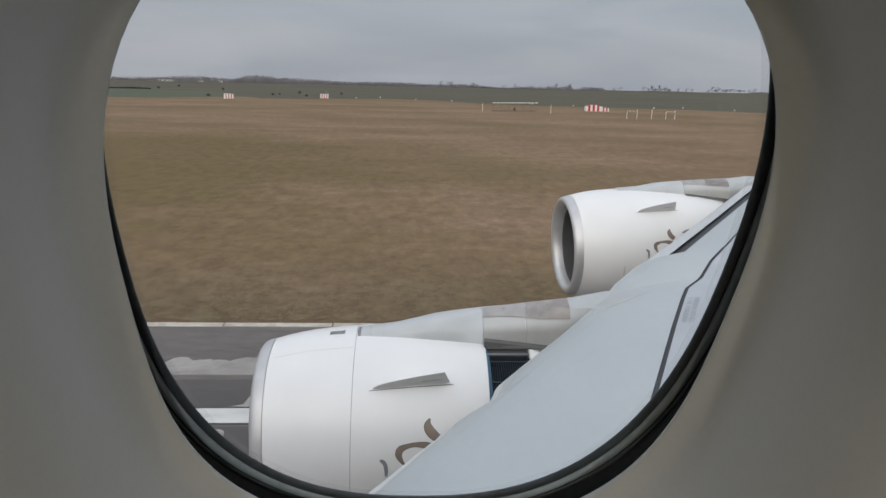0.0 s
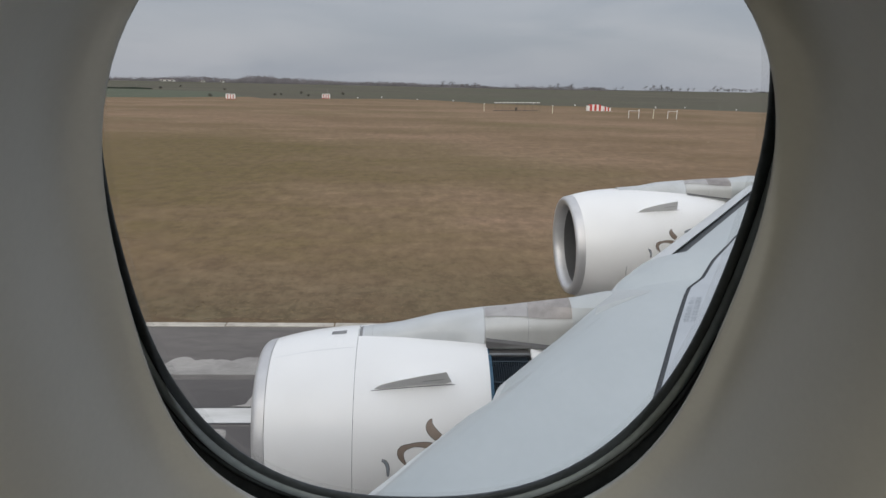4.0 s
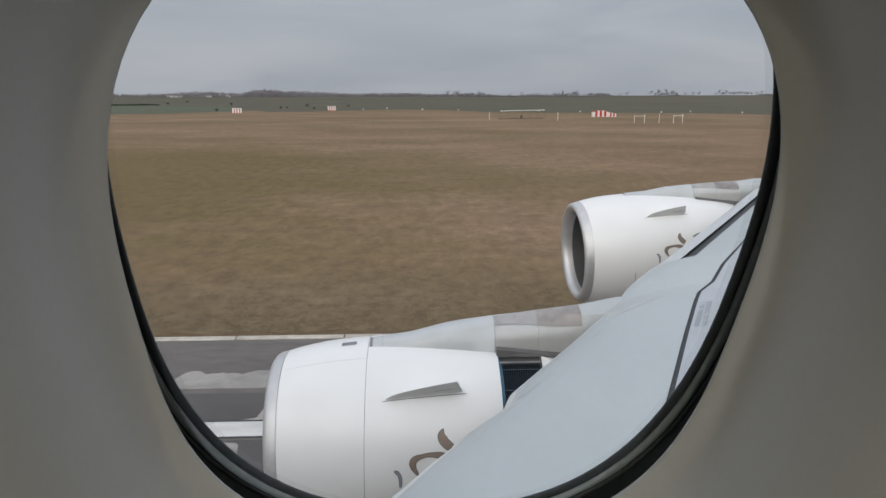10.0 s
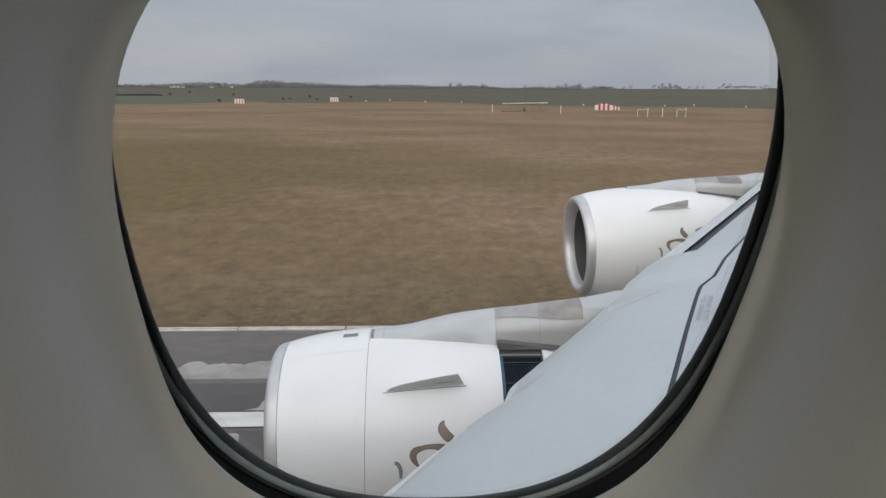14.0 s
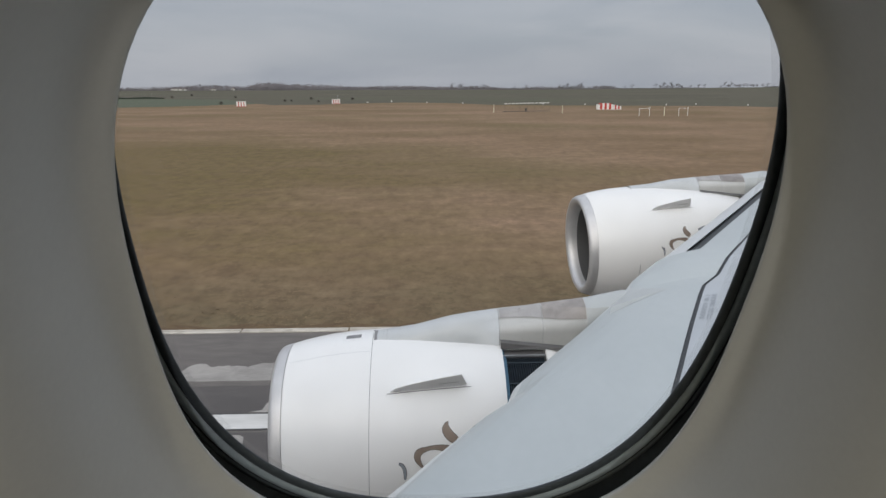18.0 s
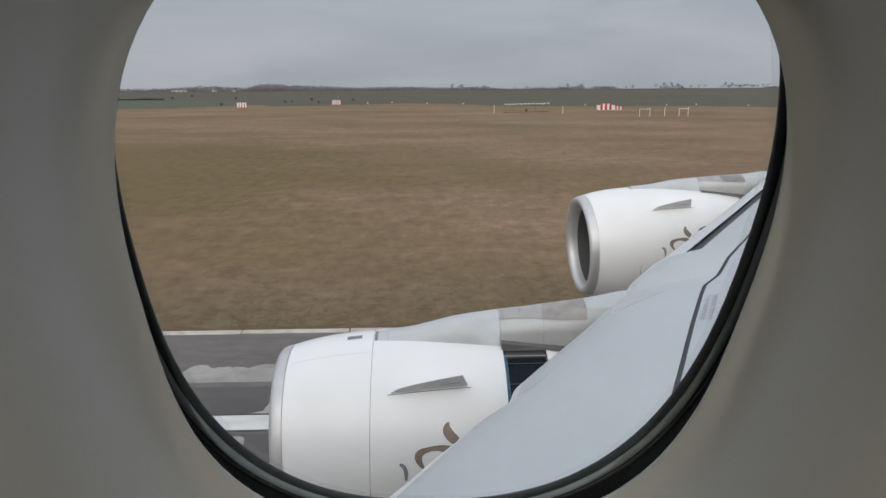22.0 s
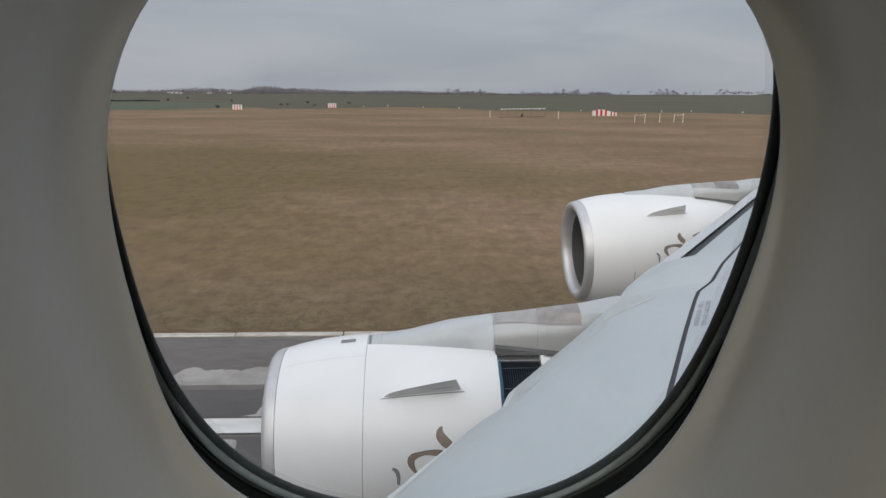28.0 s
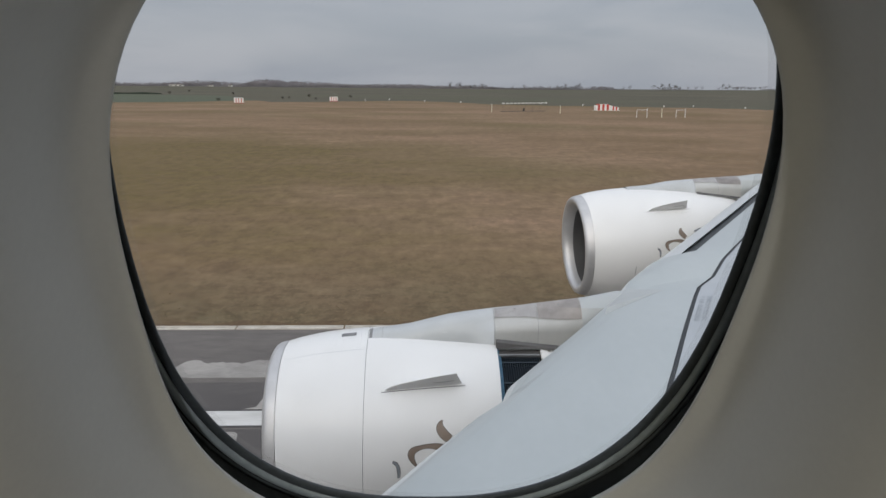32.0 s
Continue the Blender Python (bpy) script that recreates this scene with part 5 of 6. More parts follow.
SOIL_AND_SHADE = material("dark_soil_and_bay_shade", (0.085, 0.072, 0.065), 0.95, other=(0.06, 0.052, 0.048), scale=0.2, fine=(2, 0.15), bump=0.5, bump_scale=3)
GRAVEL = material("grey_gravel_heap", (0.26, 0.235, 0.21), 0.95, other=(0.18, 0.16, 0.145), scale=0.3, fine=(3, 0.2), bump=0.5, bump_scale=4)
RUBBLE = material("concrete_rubble", (0.42, 0.39, 0.35), 0.95, other=(0.2, 0.18, 0.16), scale=0.8, fine=(4, 0.2))
PAINT_DARK = material("dark_steel_paint", (0.06, 0.055, 0.05), 0.7, scale=1.0, fine=(6, 0.1))
PAINT = {c: material(c + "_machine_paint", rgb, 0.5, scale=1.0, fine=(6, 0.1)) for c, rgb in
         dict(green=(0.03, 0.16, 0.06), orange=(0.45, 0.13, 0.02), blue=(0.03, 0.07, 0.22), red=(0.36, 0.03, 0.03), yellow=(0.42, 0.27, 0.03)).items()}
TYRE = material("tyre_rubber", (0.02, 0.02, 0.02), 0.9, scale=3)


def heap(name, x, y, w, d, h, mat, label, seed, flat_top=0.0):
    """A tipped heap with gullies and an uneven crest."""
    r = random.Random(seed)
    n, k = 22, 8
    ph = [r.uniform(0, 6.28) for _ in range(4)]
    rings = []
    for j in range(k + 1):
        t = j / k
        ring = []
        for i in range(n):
            a = 2 * math.pi * i / n
            wob = 1 + 0.10 * math.sin(3 * a + ph[0]) + 0.07 * math.sin(5 * a + ph[1]) + 0.05 * math.sin(9 * a + ph[2])
            q = (1 - t * (1 - flat_top)) if j < k else 0.02
            ring.append((x + w / 2 * wob * q * math.cos(a), y + d / 2 * wob * q * math.sin(a), h * (1 - (1 - t) ** 1.35) * (1 + 0.08 * math.sin(2 * a + ph[3]) * t) - 0.05 * (j == 0)))
        rings.append(ring)
    return tagged(part(name, loft(rings), mat, None, smooth=True), label, "heap")


def silo(m, r, z0, z1, label):
    e = thing("silo", m, label, "silo", "silos of the gravel works")
    part("barrel", revolve_z([(r * 0.25, z0 - 1.6), (r, z0), (r, z1), (r * 0.9, z1 + 0.25), (0.1, z1 + 0.5)], 24), SILO_WHITE, e, smooth=True)
    part("red_band", revolve_z([(r + 0.02, z1 - 3.0), (r + 0.02, z1 - 1.2)], 24), SILO_RED, e)
    for i in range(4):
        a = math.pi / 4 + math.pi / 2 * i
        part("leg", tube((r * 0.8 * math.cos(a), r * 0.8 * math.sin(a), 0), (r * 0.8 * math.cos(a), r * 0.8 * math.sin(a), z0 + 0.4), 0.14), STEEL, e)
    part("filter", revolve_z([(0.35, z1 + 0.4), (0.35, z1 + 1.4), (0.0, z1 + 1.6)], 12), STEEL, e)
    part("ladder", box((-0.2, -r - 0.15, 1.0), (0.2, -r - 0.05, z1)), STEEL, e)
    return e


s1 = silo(pose(425.5, 250, 0), 1.15, 6.5, 18.4, "white steel cement silo with a red band")
for x in (428.0, 430.5):
    copy_thing(s1, pose(x, 250, 0))
copy_thing(s1, pose(433.2, 247, 0))
copy_thing(s1, pose(423.0, 250, 0))
silo(pose(436.0, 245, 0), 1.4, 6.0, 18.9, "larger white cement silo with a red band")
silo(pose(442.0, 251, 0), 1.3, 8.0, 18.0, "white silo on tall steel legs beside a conveyor")
s2 = silo(pose(393, 250, 0), 1.7, 5.5, 14.2, "squat white silo with a rust-red top")
copy_thing(s2, pose(398.6, 250, 0))


def gable(e, w, d, h, rise, wall, roof):
    part("wall", box((0, 0, 0), (w, d, h)), wall, e)
    bm = loft([[(-0.4, -0.4, h - 0.1), (-0.4, d / 2, h + rise), (-0.4, d + 0.4, h - 0.1), (-0.4, d + 0.4, h + 0.1), (-0.4, d / 2, h + rise + 0.2), (-0.4, -0.4, h + 0.1)],
               [(w + 0.4, -0.4, h - 0.1), (w + 0.4, d / 2, h + rise), (w + 0.4, d + 0.4, h - 0.1), (w + 0.4, d + 0.4, h + 0.1), (w + 0.4, d / 2, h + rise + 0.2), (w + 0.4, -0.4, h + 0.1)]], cap=True)
    part("roof", bm, roof, e)


def building(m, w, d, h, rise, label, count, storeys=1, wall=None, roof=None):
    e = thing("house", m, label, "building", "buildings beyond the works")
    gable(e, w, d, h, rise, wall or PLASTER, roof or ROOF)
    for k in range(storeys):
        for i in range(count):
            x0 = w * (i + 0.3) / count
            z0 = h * (k + 0.32) / storeys
            win = part("window", box((x0, -0.05, z0), (x0 + w * 0.4 / count, 0.04, z0 + h * 0.4 / storeys)), DARK_GLASS, e)
            part("sill", box((x0 - 0.1, -0.15, z0 - 0.12), (x0 + w * 0.4 / count + 0.1, 0.0, z0)), PLASTER, win)
    part("door", box((w * 0.02, -0.06, 0), (w * 0.02 + 1.0, 0.05, 2.1)), ROOF, e)
    return e


shed = thing("storage_shed", pose(404, 178, 0), "long open-fronted grey storage shed", "shed")
gable(shed, 34, 14, 6.0, 1.6, SHED, SHED)
# flat dark panel on the wall paints the shaded inside of open bays
part("open_front", box((1, -0.06, 0.0), (27, 0.05, 4.2)), SOIL_AND_SHADE, shed, "dark panel painting the shade of open bays")
for i in range(6):
    part("post", box((1 + 5.2 * i, -0.2, 0), (1.3 + 5.2 * i, 0.08, 4.3)), STEEL, shed)
for x, y, w, d, h, rise, lab, n, st in ((462, 330, 14, 9, 6.0, 0.6, "white flat-roofed works building", 4, 2), (492, 350, 20, 10, 4.0, 1.2, "low white house by the works", 5, 1), (520, 360, 12, 9, 4.2, 2.0, "small house with a dark roof", 3, 1),
                                    (588, 380, 30, 14, 7.0, 1.2, "long white hall with a pale roof", 6, 1), (640, 430, 16, 10, 7.5, 1.4, "white two-storey house beyond the shrubs", 4, 2), (700, 420, 46, 16, 5.0, 1.2, "long low white hall", 9, 1),
                                    (745, 470, 14, 9, 5.2, 2.4, "small house among trees", 3, 2), (800, 480, 16, 9, 5.0, 2.2, "farmhouse with a dark roof", 3, 2)):
    building(pose(x, y, 0.06), w, d, h, rise, lab, n, st)


def wheel(parent, x, y, r, w=0.35):
    ty = part("tyre", loft([[(x + q * math.cos(2 * math.pi * i / 18), y + n, r + q * math.sin(2 * math.pi * i / 18)) for i in range(18)] for q, n in ((r * 0.55, 0), (r * 0.95, 0), (r, 0.08), (r, w - 0.08), (r * 0.95, w), (r * 0.55, w))]), TYRE, parent)
    part("rim", loft([[(x + q * math.cos(2 * math.pi * i / 12), y + n, r + q * math.sin(2 * math.pi * i / 12)) for i in range(12)] for q, n in ((r * 0.56, 0.02), (0.05, 0.08))]), STEEL, ty)


def truck(m, colour, label, body_h=2.6):
    e = thing("truck", m, label, "truck", "vehicles of the works")
    part("chassis", box((0, 0.3, 0.7), (7.2, 2.1, 1.05), 0.05), TYRE, e)
    cab = part("cab", box((0, 0, 0.9), (1.9, 2.4, 3.0), 0.15), SIGN_WHITE if colour == "blue" else PAINT[colour], e)
    part("windscreen", box((-0.03, 0.2, 1.9), (0.1, 2.2, 2.7)), DARK_GLASS, cab)
    part("side_window", box((0.4, -0.03, 1.9), (1.4, 0.05, 2.6)), DARK_GLASS, cab)
    part("body", loft([[(2.1, 0, 1.1), (7.2, 0, 1.1), (7.2, 2.4, 1.1), (2.1, 2.4, 1.1)], [(2.1, -0.05, body_h), (7.5, -0.05, body_h), (7.5, 2.45, body_h), (2.1, 2.45, body_h)]], cap=True), PAINT[colour], e)
    for x in (1.0, 4.9, 6.2):
        wheel(e, x, 0.0, 0.5)
        wheel(e, x, 2.05, 0.5)
    return e


truck(pose(462, 225, 0.06, 0, 0, -12), "blue", "blue tipper truck with a white cab")
truck(pose(440, 175, 0.06), "red", "red skip truck parked at the works")
truck(pose(395, 168, 0.06), "yellow", "yellow loader truck beside a gravel heap", 1.9)


def crane(m, colour, label, boom):
    e = thing("mobile_crane", m, label, "crane", "vehicles of the works")
    part("track", box((0, 0, 0), (4.6, 0.7, 0.9), 0.25), TYRE, e)
    part("track", box((0, 2.1, 0), (4.6, 2.8, 0.9), 0.25), TYRE, e)
    part("upper_body", box((0.6, 0.1, 1.0), (4.8, 2.7, 2.4), 0.12), PAINT[colour], e)
    cab = part("cab", box((0.2, -0.1, 1.4), (1.8, 1.1, 3.1), 0.12), PAINT[colour], e)
    part("cab_window", box((0.15, 0.0, 2.1), (1.7, 1.15, 2.95)), DARK_GLASS, cab)
    part("boom", tube((1.5, 1.5, 2.2), boom, 0.3, 0.16), PAINT[colour], e)
    part("stick", tube(boom, (boom[0] - 2.0, boom[1], boom[2] - 2.8), 0.16, 0.1), PAINT[colour], e)
    return e


crane(pose(432, 205, 0.0), "orange", "orange crawler excavator with its boom raised", (3.2, 1.5, 9.5))
crane(pose(416, 166, 0.0), "green", "green material handler with a folded boom", (6.5, 1.5, 3.6))
for x, c in ((452, "blue"), (446, "red"), (458, "green")):
    e = thing("skip_container", pose(x, 215, 0.06), c + " open-topped steel skip container", "container", "skips in the yard")
    part("tub", loft([[(0.3, 0.3, -0.05), (4.7, 0.3, -0.05), (4.7, 2.0, -0.05), (0.3, 2.0, -0.05)], [(0, 0, 2.1), (5.2, 0, 2.1), (5.2, 2.3, 2.1), (0, 2.3, 2.1)]], cap=True), PAINT[c], e)
    part("rim", box((-0.1, -0.1, 2.05), (5.3, 2.4, 2.2), 0.03), PAINT[c], e)

heap("sand_heap", 372, 205, 40, 26, 9.5, SAND, "broad yellow sand heap with a flat top", 1, 0.5)
heap("sand_heap", 392, 172, 16, 12, 4.0, SAND, "small yellow sand heap", 2)
heap("soil_heap", 408, 225, 44, 22, 6.0, SOIL_AND_SHADE, "long dark soil heap", 3, 0.3)
heap("gravel_heap", 405, 156, 12, 9, 3.0, GRAVEL, "grey gravel heap by the perimeter road", 4)
heap("gravel_heap", 388, 155, 10, 9, 2.6, GRAVEL, "small grey gravel heap", 5)
heap("sand_heap", 422, 158, 12, 9, 2.8, SAND, "low sand heap beside the shed", 6)
heap("rubble_heap", 326, 214, 56, 44, 8.6, RUBBLE, "large heap of broken concrete rubble", 7, 0.45)
r = np.random.default_rng(9)
v, f = [], []
for _ in range(2600):
    a, q = r.uniform(0, 6.28), r.uniform(0.35, 1.02)
    h = 8.6 * (1 - max(0, (q - 0.45) / 0.55) ** 1.1) if q > 0.45 else 8.6
    c = np.array([326 + 28 * q * math.cos(a), 214 + 22 * q * math.sin(a), max(0.1, h * 0.96)])
    s = r.uniform(0.25, 0.8)
    pts = c + r.normal(0, 1, (4, 3)) * s * 0.6
    k = len(v)
    v += [tuple(p) for p in pts]
    f += [(k, k + 1, k + 2), (k, k + 2, k + 3), (k, k + 3, k + 1), (k + 1, k + 3, k + 2)]
tagged(put("rubble", mesh_of("rubble", v, f, RUBBLE)), "broken concrete blocks covering the heap", "rubble", kind="stuff")

# birches and brush along the perimeter road
birch = [bare_tree("birch_tree", 70 + k, h, 1.6, BUSH, BIRCH, 0.06, pose(270 + 6 * k, 188 + 3 * k, 0), "slender bare birch with a white trunk", group="birch grove", low=0.35, twigs=7) for k, h in enumerate((11.0, 13.0, 9.5))]
rng = random.Random(21)
for k in range(64):
    x, y = (rng.uniform(264, 318), 0) if k < 36 else (rng.uniform(332, 392), 0)
    y = max(150, 205 - (x - 264) * 0.42) + rng.uniform(2, 30)
    t = copy_thing(birch[k % 3], pose(x, y, 0, 0, 0, rng.uniform(0, 360)))
    q = rng.uniform(0.75, 1.15)
    t.scale = (q, q, q)
woods("brush", [(262, 206), (300, 186), (322, 168)], 26, 8.5, 2200, BUSH, "dense reddish-brown birch brush", 11, 0.07, 0.22)
woods("brush", [(332, 168), (372, 158), (420, 156), (455, 150)], 10, 6.0, 1600, BUSH, "reddish-brown brush along the perimeter road", 12, 0.07, 0.22)
woods("brush", [(458, 175), (500, 190), (545, 205), (600, 235)], 20, 6.0, 2000, BUSH, "wide band of brown shrubs", 13, 0.08, 0.3)
woods("far_woods", [(420, 300), (470, 320), (560, 420), (760, 520)], 40, 7.0, 1800, BARK_FAR, "bare trees round the houses", 14, 0.12, 0.4, clump=6)
for k, (x, y, h) in enumerate(((565, 300, 15), (620, 330, 10), (690, 380, 13), (540, 158, 5), (600, 165, 6), (500, 300, 9))):
    t = copy_thing(birch[k % 3] if h < 8 else proto[k % 4], pose(x, y, 0.05, 0, 0, 40 * k))
    t.scale = (h / 11, h / 11, h / 10)

# barrier across the straight access road
e = thing("road_barrier", pose(359.3, 137.5, 0), "low red and white barrier across the access road", "barrier")
for i in range(9):
    part("segment", box((0.85 * i, -0.05, 0.8), (0.85 * i + 0.83, 0.05, 1.0), 0.015), SIGN_RED if i % 2 else SIGN_WHITE, e)
for x in (0.1, 7.5):
    part("post", tube((x, 0, 0), (x, 0, 1.2), 0.08), SIGN_WHITE, e)

# all of this lies further along the runway or behind; the aircraft has not yet come abreast of it
for ob in scene.objects:
    if ob not in made_before and ob.parent is None:
        ob.matrix_basis = Matrix.Translation((-STILL_TO_ROLL, 0, 0)) @ ob.matrix_basis

# ---- the rising pasture and the landing aids abreast of the aircraft ----
RIM = ((-0.62, 640), (-0.42, 600), (-0.25, 560), (-0.22, 372), (-0.14, 388), (-0.03, 436), (0.03, 425), (0.10, 372), (0.18, 356), (0.28, 347), (0.36, 338), (0.44, 329), (0.50, 310), (0.62, 290), (0.95, 270), (1.6, 262))
CREST = ((-0.62, 4.0), (-0.42, 4.4), (-0.14, 4.6), (0.0, 4.8), (0.125, 4.7), (0.20, 4.8), (0.28, 5.3), (0.36, 6.0), (0.44, 6.9), (0.50, 7.6), (0.62, 8.6), (1.6, 12.0))
BROW = 1250.0


def between(table, q):
    for (a, va), (b, vb) in zip(table, table[1:]):
        if a <= q <= b:
            return va + (vb - va) * (q - a) / (b - a)
    return table[0][1] if q < table[0][0] else table[-1][1]


def rise_at(x, y):
    """The height of the pasture, which climbs gently from the airfield's rim to its brow."""
    q = x / y
    t = max(0.0, min(1.0, (y - between(RIM, q)) / (BROW - between(RIM, q))))
    return 0.05 + between(CREST, q) * t ** 1.25


rows = []
for i in range(75):
    q = -0.62 + 2.22 * i / 74
    y0 = between(RIM, q) + 3.0 * math.sin(i * 2.3)
    row = []
    for j in range(25):
        y = y0 + (BROW - y0) * (j / 24)
        row.append((q * y, y, rise_at(q * y, y) if j else -0.05))
    row += [(q * (BROW + 60), BROW + 60, rise_at(q * BROW, BROW) - 0.5), (q * (BROW + 250), BROW + 250, -0.5)]
    rows.append(row)
tagged(part("field_3", loft(rows, closed=False), ROUGH, None, smooth=True), "dull olive pasture rising gently to a low brow", "field", kind="structure")


def screen_board(m, count, label):
    e = thing("antenna_board", m, label, "antenna", "antenna boards")
    w = 1.55
    part("top_beam", box((-0.1, -0.1, 2.66), (count * w - 0.5, 0.1, 2.85), 0.02), SIGN_WHITE, e)
    part("foot_beam", box((-0.1, -0.1, 0.25), (count * w - 0.5, 0.1, 0.45), 0.02), SIGN_RED, e)
    for i in range(count - 1):
        part("red_slat", box((i * w + 1.0, -0.05, 0.46), (i * w + 1.42, 0.05, 2.54), 0.02), SIGN_RED, e)
    for i in range(count):
        part("white_panel", box((i * w, -0.06, 0.35), (i * w + 0.95, 0.06, 2.65), 0.02), SIGN_WHITE, e)
        part("post", tube((i * w + 0.47, 0.1, 0), (i * w + 0.47, 0.1, 2.3), 0.05), STEEL, e)
    return e


board = screen_board(pose(-87.4, 350, 0, 0, 0, 4), 4, "white slatted antenna board with a red beam")
board.scale = (0.80, 1.0, 0.98)
board = screen_board(pose(-48.2, 405, 0, 0, 0, 4), 4, "white slatted antenna board with a red beam and mast")
board.scale = (0.80, 1.0, 0.98)
part("mast", tube((4.0, 0.1, 0), (4.0, 0.1, 5.0), 0.07, 0.05), STEEL, board)
e = thing("antenna_row", pose(31.9, 266, 0, 0, 0, 6), "long low antenna row of white segments on posts", "antenna")
for i in range(12):
    part("beam_segment", box((i * 1.47, -0.13, 3.02 + 0.025 * i), (i * 1.47 + 0.98, 0.13, 3.32 + 0.025 * i), 0.03), SIGN_WHITE, e)
for i in range(7):
    part("post", tube((i * 2.85 + 0.2, 0, 0), (i * 2.85 + 0.2, 0, 3.0), 0.03), PAINT_DARK, e)
part("lower_rail", tube((-0.6, 0.1, 0.25), (16.6, 0.1, 0.45), 0.10), PAINT_DARK, e, "dark lower rail")
part("feeder_box", box((7.9, -0.25, 0.3), (8.5, 0.25, 1.5), 0.03), PAINT_DARK, e, "dark feeder box")
e = thing("striped_shelter", pose(73.4, 292, 0, 0, 0, 3), "red and white striped equipment shelter", "shelter")
for i in range(7):
    part("stripe_panel", box((i * 0.93, 0, 0.12), (i * 0.93 + 0.91, 2.2, 2.6 if 0 < i < 6 else 2.1), 0.03), SIGN_WHITE if i % 2 == 0 else SIGN_RED, e)
for i in range(5):
    part("stripe_panel", box((6.6 + i * 0.66, 0.3, 0.12), (6.6 + i * 0.66 + 0.62, 2.0, 1.9 - 0.12 * i), 0.03), SIGN_RED if i % 2 else SIGN_WHITE, e)
part("plinth", box((-0.2, -0.2, 0), (10.2, 2.4, 0.12)), CONCRETE, e)

tall = marker_post(pose(28.0, 266, 0), 2.7)
for x, y in ((51.6, 256), (79.2, 229), (161.0, 176)):
    copy_thing(tall, pose(x, y, 0))


def monitor_frame(m, w):
    e = thing("monitor_frame", m, "slim white two-legged monitor frame in the grass", "antenna", "monitor frames")
    part("post", tube((0, 0, 0), (0, 0, 2.45), 0.09, 0.07), SIGN_WHITE, e)
    part("post", tube((w, 0, 0), (w, 0, 2.45), 0.09, 0.07), SIGN_WHITE, e)
    part("cross_rail", tube((0, 0, 2.4), (w, 0, 2.4), 0.05), SIGN_WHITE, e)
    part("aerial", box((w - 0.12, -0.12, 2.35), (w + 0.12, 0.12, 2.75), 0.02), SIGN_WHITE, e)
    return e


monitor_frame(pose(70.6, 227.5, 0), 3.3)
monitor_frame(pose(83.9, 229, 0), 2.95)
far_board = marker_box(pose(-15.5, 420, 0.5))
for q, y in ((-0.07, 425), (0.012, 415), (0.062, 400), (0.174, 372), (0.233, 356), (0.348, 344), (0.390, 352), (0.4645, 330), (0.56, 300), (0.66, 292)):
    t = copy_thing(far_board, pose(q * y, y, rise_at(q * y, y) - 0.1, 0, 0, (q * 900) % 20 - 10))
    t.scale = (1.0, 1.0, 0.95)

# bare trees along the brow of the pasture, singly and in clumps
# twig colour lightened to carry the distance haze
BROW_TREE = material("hazed_brow_twigs", (0.19, 0.18, 0.178), 0.95, other=(0.15, 0.14, 0.138), scale=0.05, spec=0.1)
small = [bare_tree("tree", 140 + k, h, sp, BROW_TREE, BROW_TREE, 0.26, pose(q * 1215, 1215, rise_at(q * 1215, 1215) - 0.2), "bare round-crowned tree on the brow", group="trees on the brow", low=low, twigs=16, climb=(-0.05, 0.5))
         for k, (h, sp, low, q) in enumerate(((8.0, 2.7, 0.36, 0.2475), (9.0, 3.0, 0.38, 0.331), (6.5, 2.4, 0.34, 0.381), (13.0, 3.6, 0.28, 0.206)))]
rng = random.Random(11)
singles = (-0.065, -0.043, -0.004, 0.022, 0.093, 0.108, 0.134, 0.15, 0.157, 0.171, 0.229, 0.272, 0.288, 0.298, 0.347, 0.353, 0.3605, 0.3685, 0.391, 0.400, 0.4335, 0.4505, 0.454, 0.4705, 0.4825, 0.490, 0.515, 0.53, 0.56, 0.585, 0.61)
clumps = [0.196 + 0.0025 * k for k in range(14)] + [0.254 + 0.003 * k for k in range(5)] + [0.045 + 0.004 * k for k in range(9)] + [0.515 + 0.005 * k for k in range(8)] + [0.075 + 0.0045 * k for k in range(5)] + [0.3375 + 0.004 * k for k in range(9)] + [0.425 + 0.0045 * k for k in range(12)]
for k, q in enumerate((*singles, *clumps)):
    y = rng.uniform(1195, 1235) if k < len(singles) else rng.uniform(1205, 1245)
    q += rng.uniform(-0.0012, 0.0012)
    t = copy_thing(small[k % 3 if k < len(singles) else rng.choice((0, 2, 2, 3))], pose(q * y, y, rise_at(q * y, y) - 0.2, 0, 0, rng.uniform(0, 360)))
    f = rng.uniform(0.72, 1.05)
    t.scale = (f * 1.15, f * 1.15, f)

woods("brow_hedge", [(0.49 * 1235, 1235), (0.53 * 1230, 1230), (0.64 * 1230, 1230)], 14, 5.0, 700, BARK_FAR, "low bare hedge along the brow", 5, 0.3, 0.9, clump=30, base=7.6)
woods("brow_hedge", [(0.10 * 1240, 1240), (0.20 * 1240, 1240), (0.30 * 1238, 1238), (0.40 * 1236, 1236), (0.49 * 1235, 1235)], 14, 3.4, 1100, BARK_FAR, "thin line of low scrub along the brow", 8, 0.3, 0.9, clump=18, base=5.0)
woods("far_woods", [(-1100, 1350), (-760, 1400), (-520, 1400), (-330, 1420), (-120, 1400)], 90, 12.5, 4200, BARK_FAR, "dark belt of bare woodland on the horizon", 1, 0.5, 1.5, clump=34, base=3.0)
woods("far_woods", [(-330, 1420), (-235, 1410)], 60, 21.0, 1000, BARK_FAR, "taller wood rising from the dark belt", 2, 0.5, 1.6, clump=24, base=1.0)
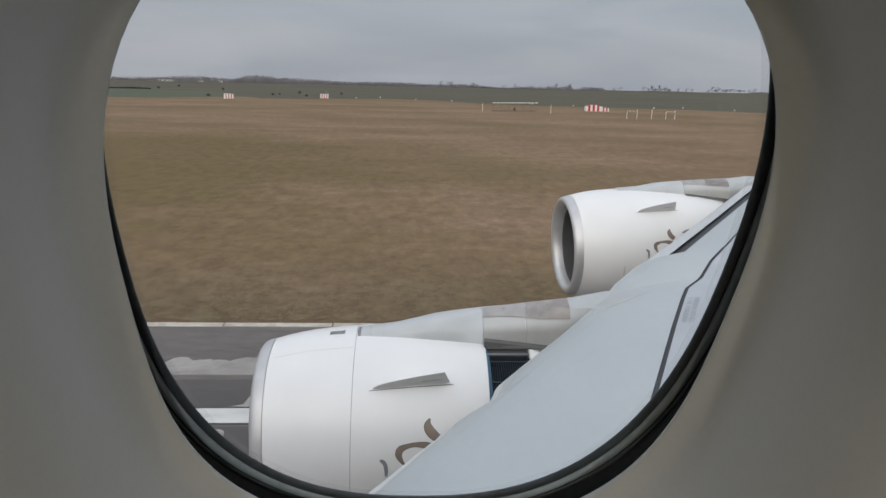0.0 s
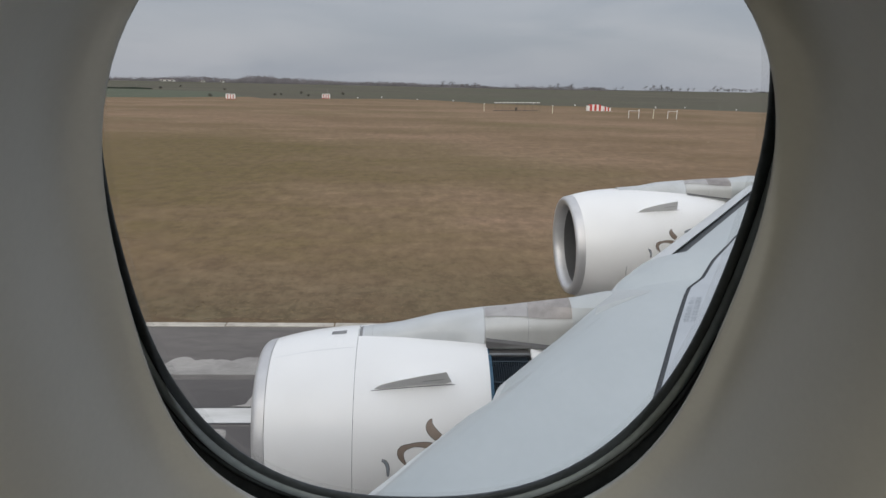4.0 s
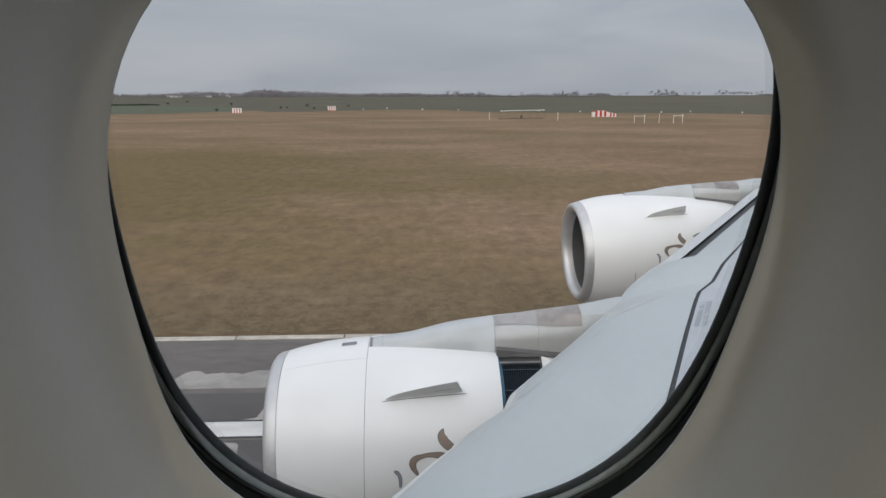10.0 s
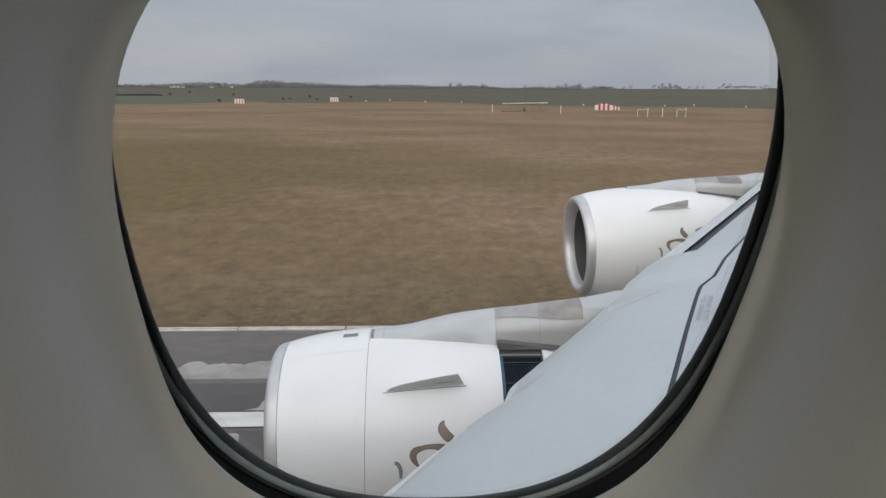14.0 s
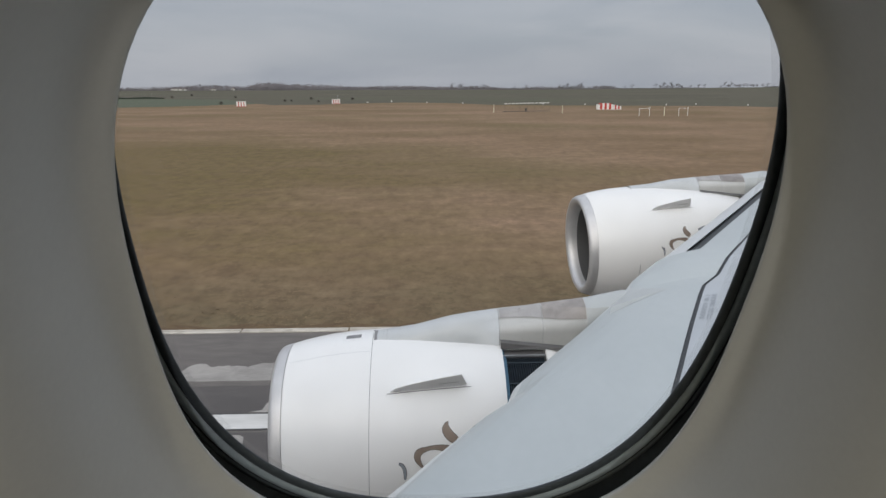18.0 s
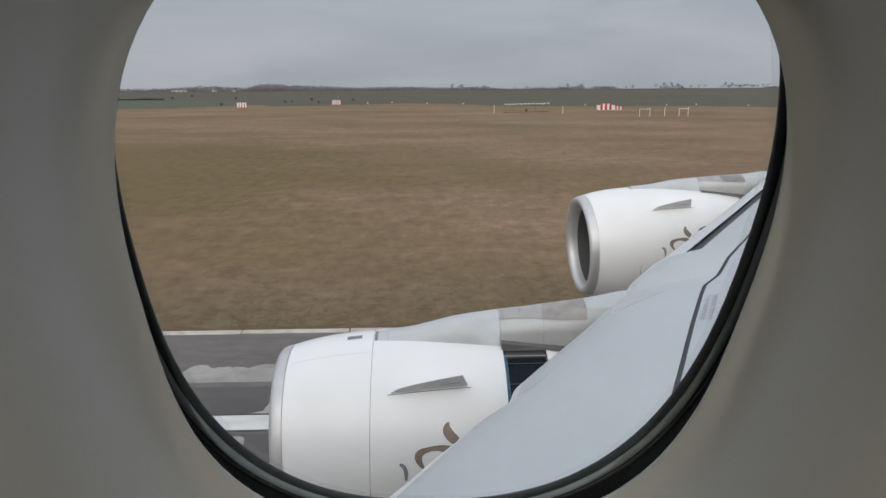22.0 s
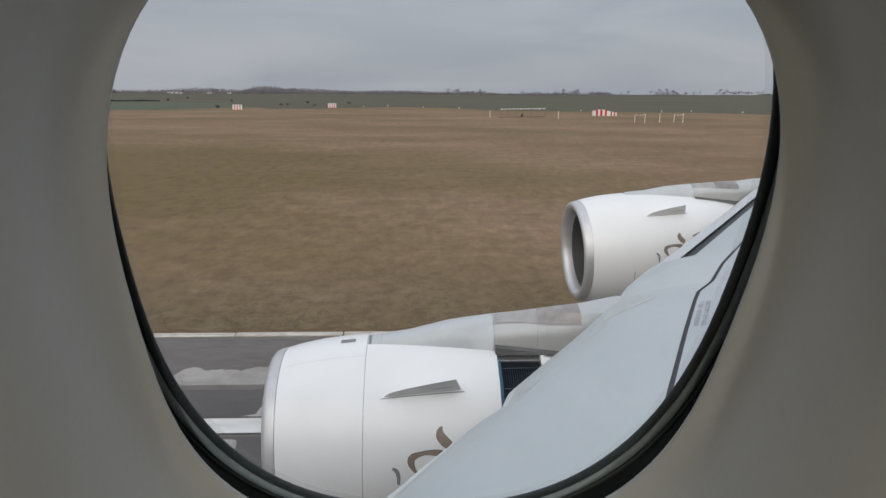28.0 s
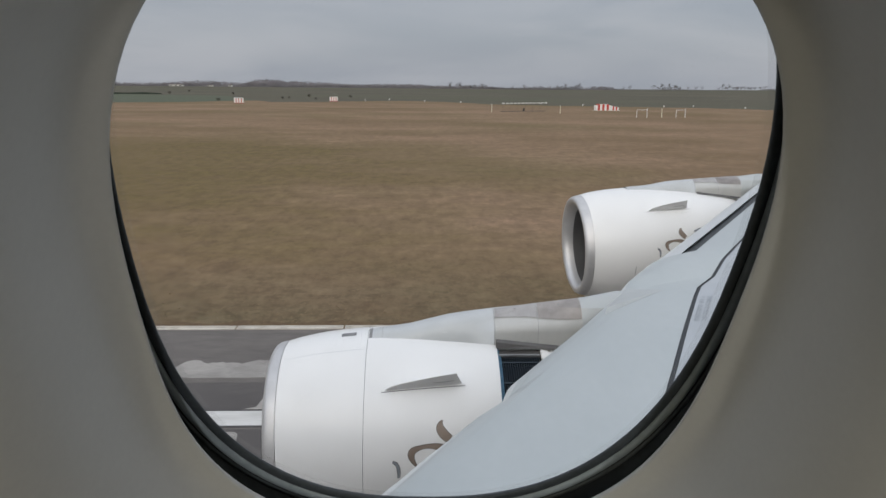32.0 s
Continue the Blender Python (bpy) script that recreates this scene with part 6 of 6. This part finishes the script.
woods("far_woods", [(-150, 1400), (20, 1420), (170, 1400)], 60, 10.0, 1500, BARK_FAR, "small dense wood on the far plain", 3, 0.5, 1.4, clump=60, base=2.0)
woods("far_woods", [(-60, 1500), (200, 1500), (420, 1480)], 80, 11.0, 900, BARK_FAR, "faint line of trees along the horizon", 4, 0.6, 1.8, clump=22, base=1.5)
woods("far_woods", [(-2600, 900), (-1700, 1150), (-1100, 1350)], 90, 13.0, 2400, BARK_FAR, "dark belt of bare woodland on the horizon", 6, 0.6, 1.6, clump=26)
for x, y, w, d, h, rise, lab, n, st in ((-436, 1296, 24, 8, 3.4, 0.9, "white farm building on the far plain", 3, 1), (-367, 1290, 9, 7, 2.8, 0.8, "small white barn on the far plain", 2, 1), (-333, 1300, 6, 6, 3.6, 1.2, "small white cottage on the far plain", 1, 1)):
    building(pose(x, y, rise_at(x, BROW) - 0.6), w, d, h, rise, lab, n, st)

# dark bushes dotted over the fields
SCRUB = material("dull_scrub_twigs", (0.125, 0.11, 0.092), 0.95, other=(0.095, 0.085, 0.07), scale=0.3, spec=0.1)
bush = bare_tree("bush", 160, 2.4, 1.3, SCRUB, SCRUB, 0.10, pose(-0.336 * 640, 640, rise_at(-0.336 * 640, 640)), "low dark bush in the open field", "bush", "bushes in the fields", stems=3, low=0.08, twigs=9, climb=(0.0, 0.5))
for q, y, f in ((-0.270, 395, 0.8), (-0.250, 620, 0.9), (-0.183, 460, 0.7), (-0.174, 475, 0.55), (-0.147, 520, 0.9), (-0.138, 450, 0.6), (-0.31, 760, 1.0), (-0.09, 520, 0.8)):
    t = copy_thing(bush, pose(q * y, y, rise_at(q * y, y) - 0.05, 0, 0, q * 4000 % 360))
    t.scale = (f, f, f)
bank = part("field_margin", loft([[(-330 + 14 * i, 620 + 3 * math.sin(i), 0.0) for i in range(9)], [(-330 + 14 * i, 622 + 3 * math.sin(i), 1.3 + 0.3 * math.sin(3 * i)) for i in range(9)],
                                  [(-330 + 14 * i, 628 + 3 * math.sin(i), 0.0) for i in range(9)]], closed=False), CONIFER)
tagged(bank, "dark hedge along a field margin", "hedge", kind="stuff")
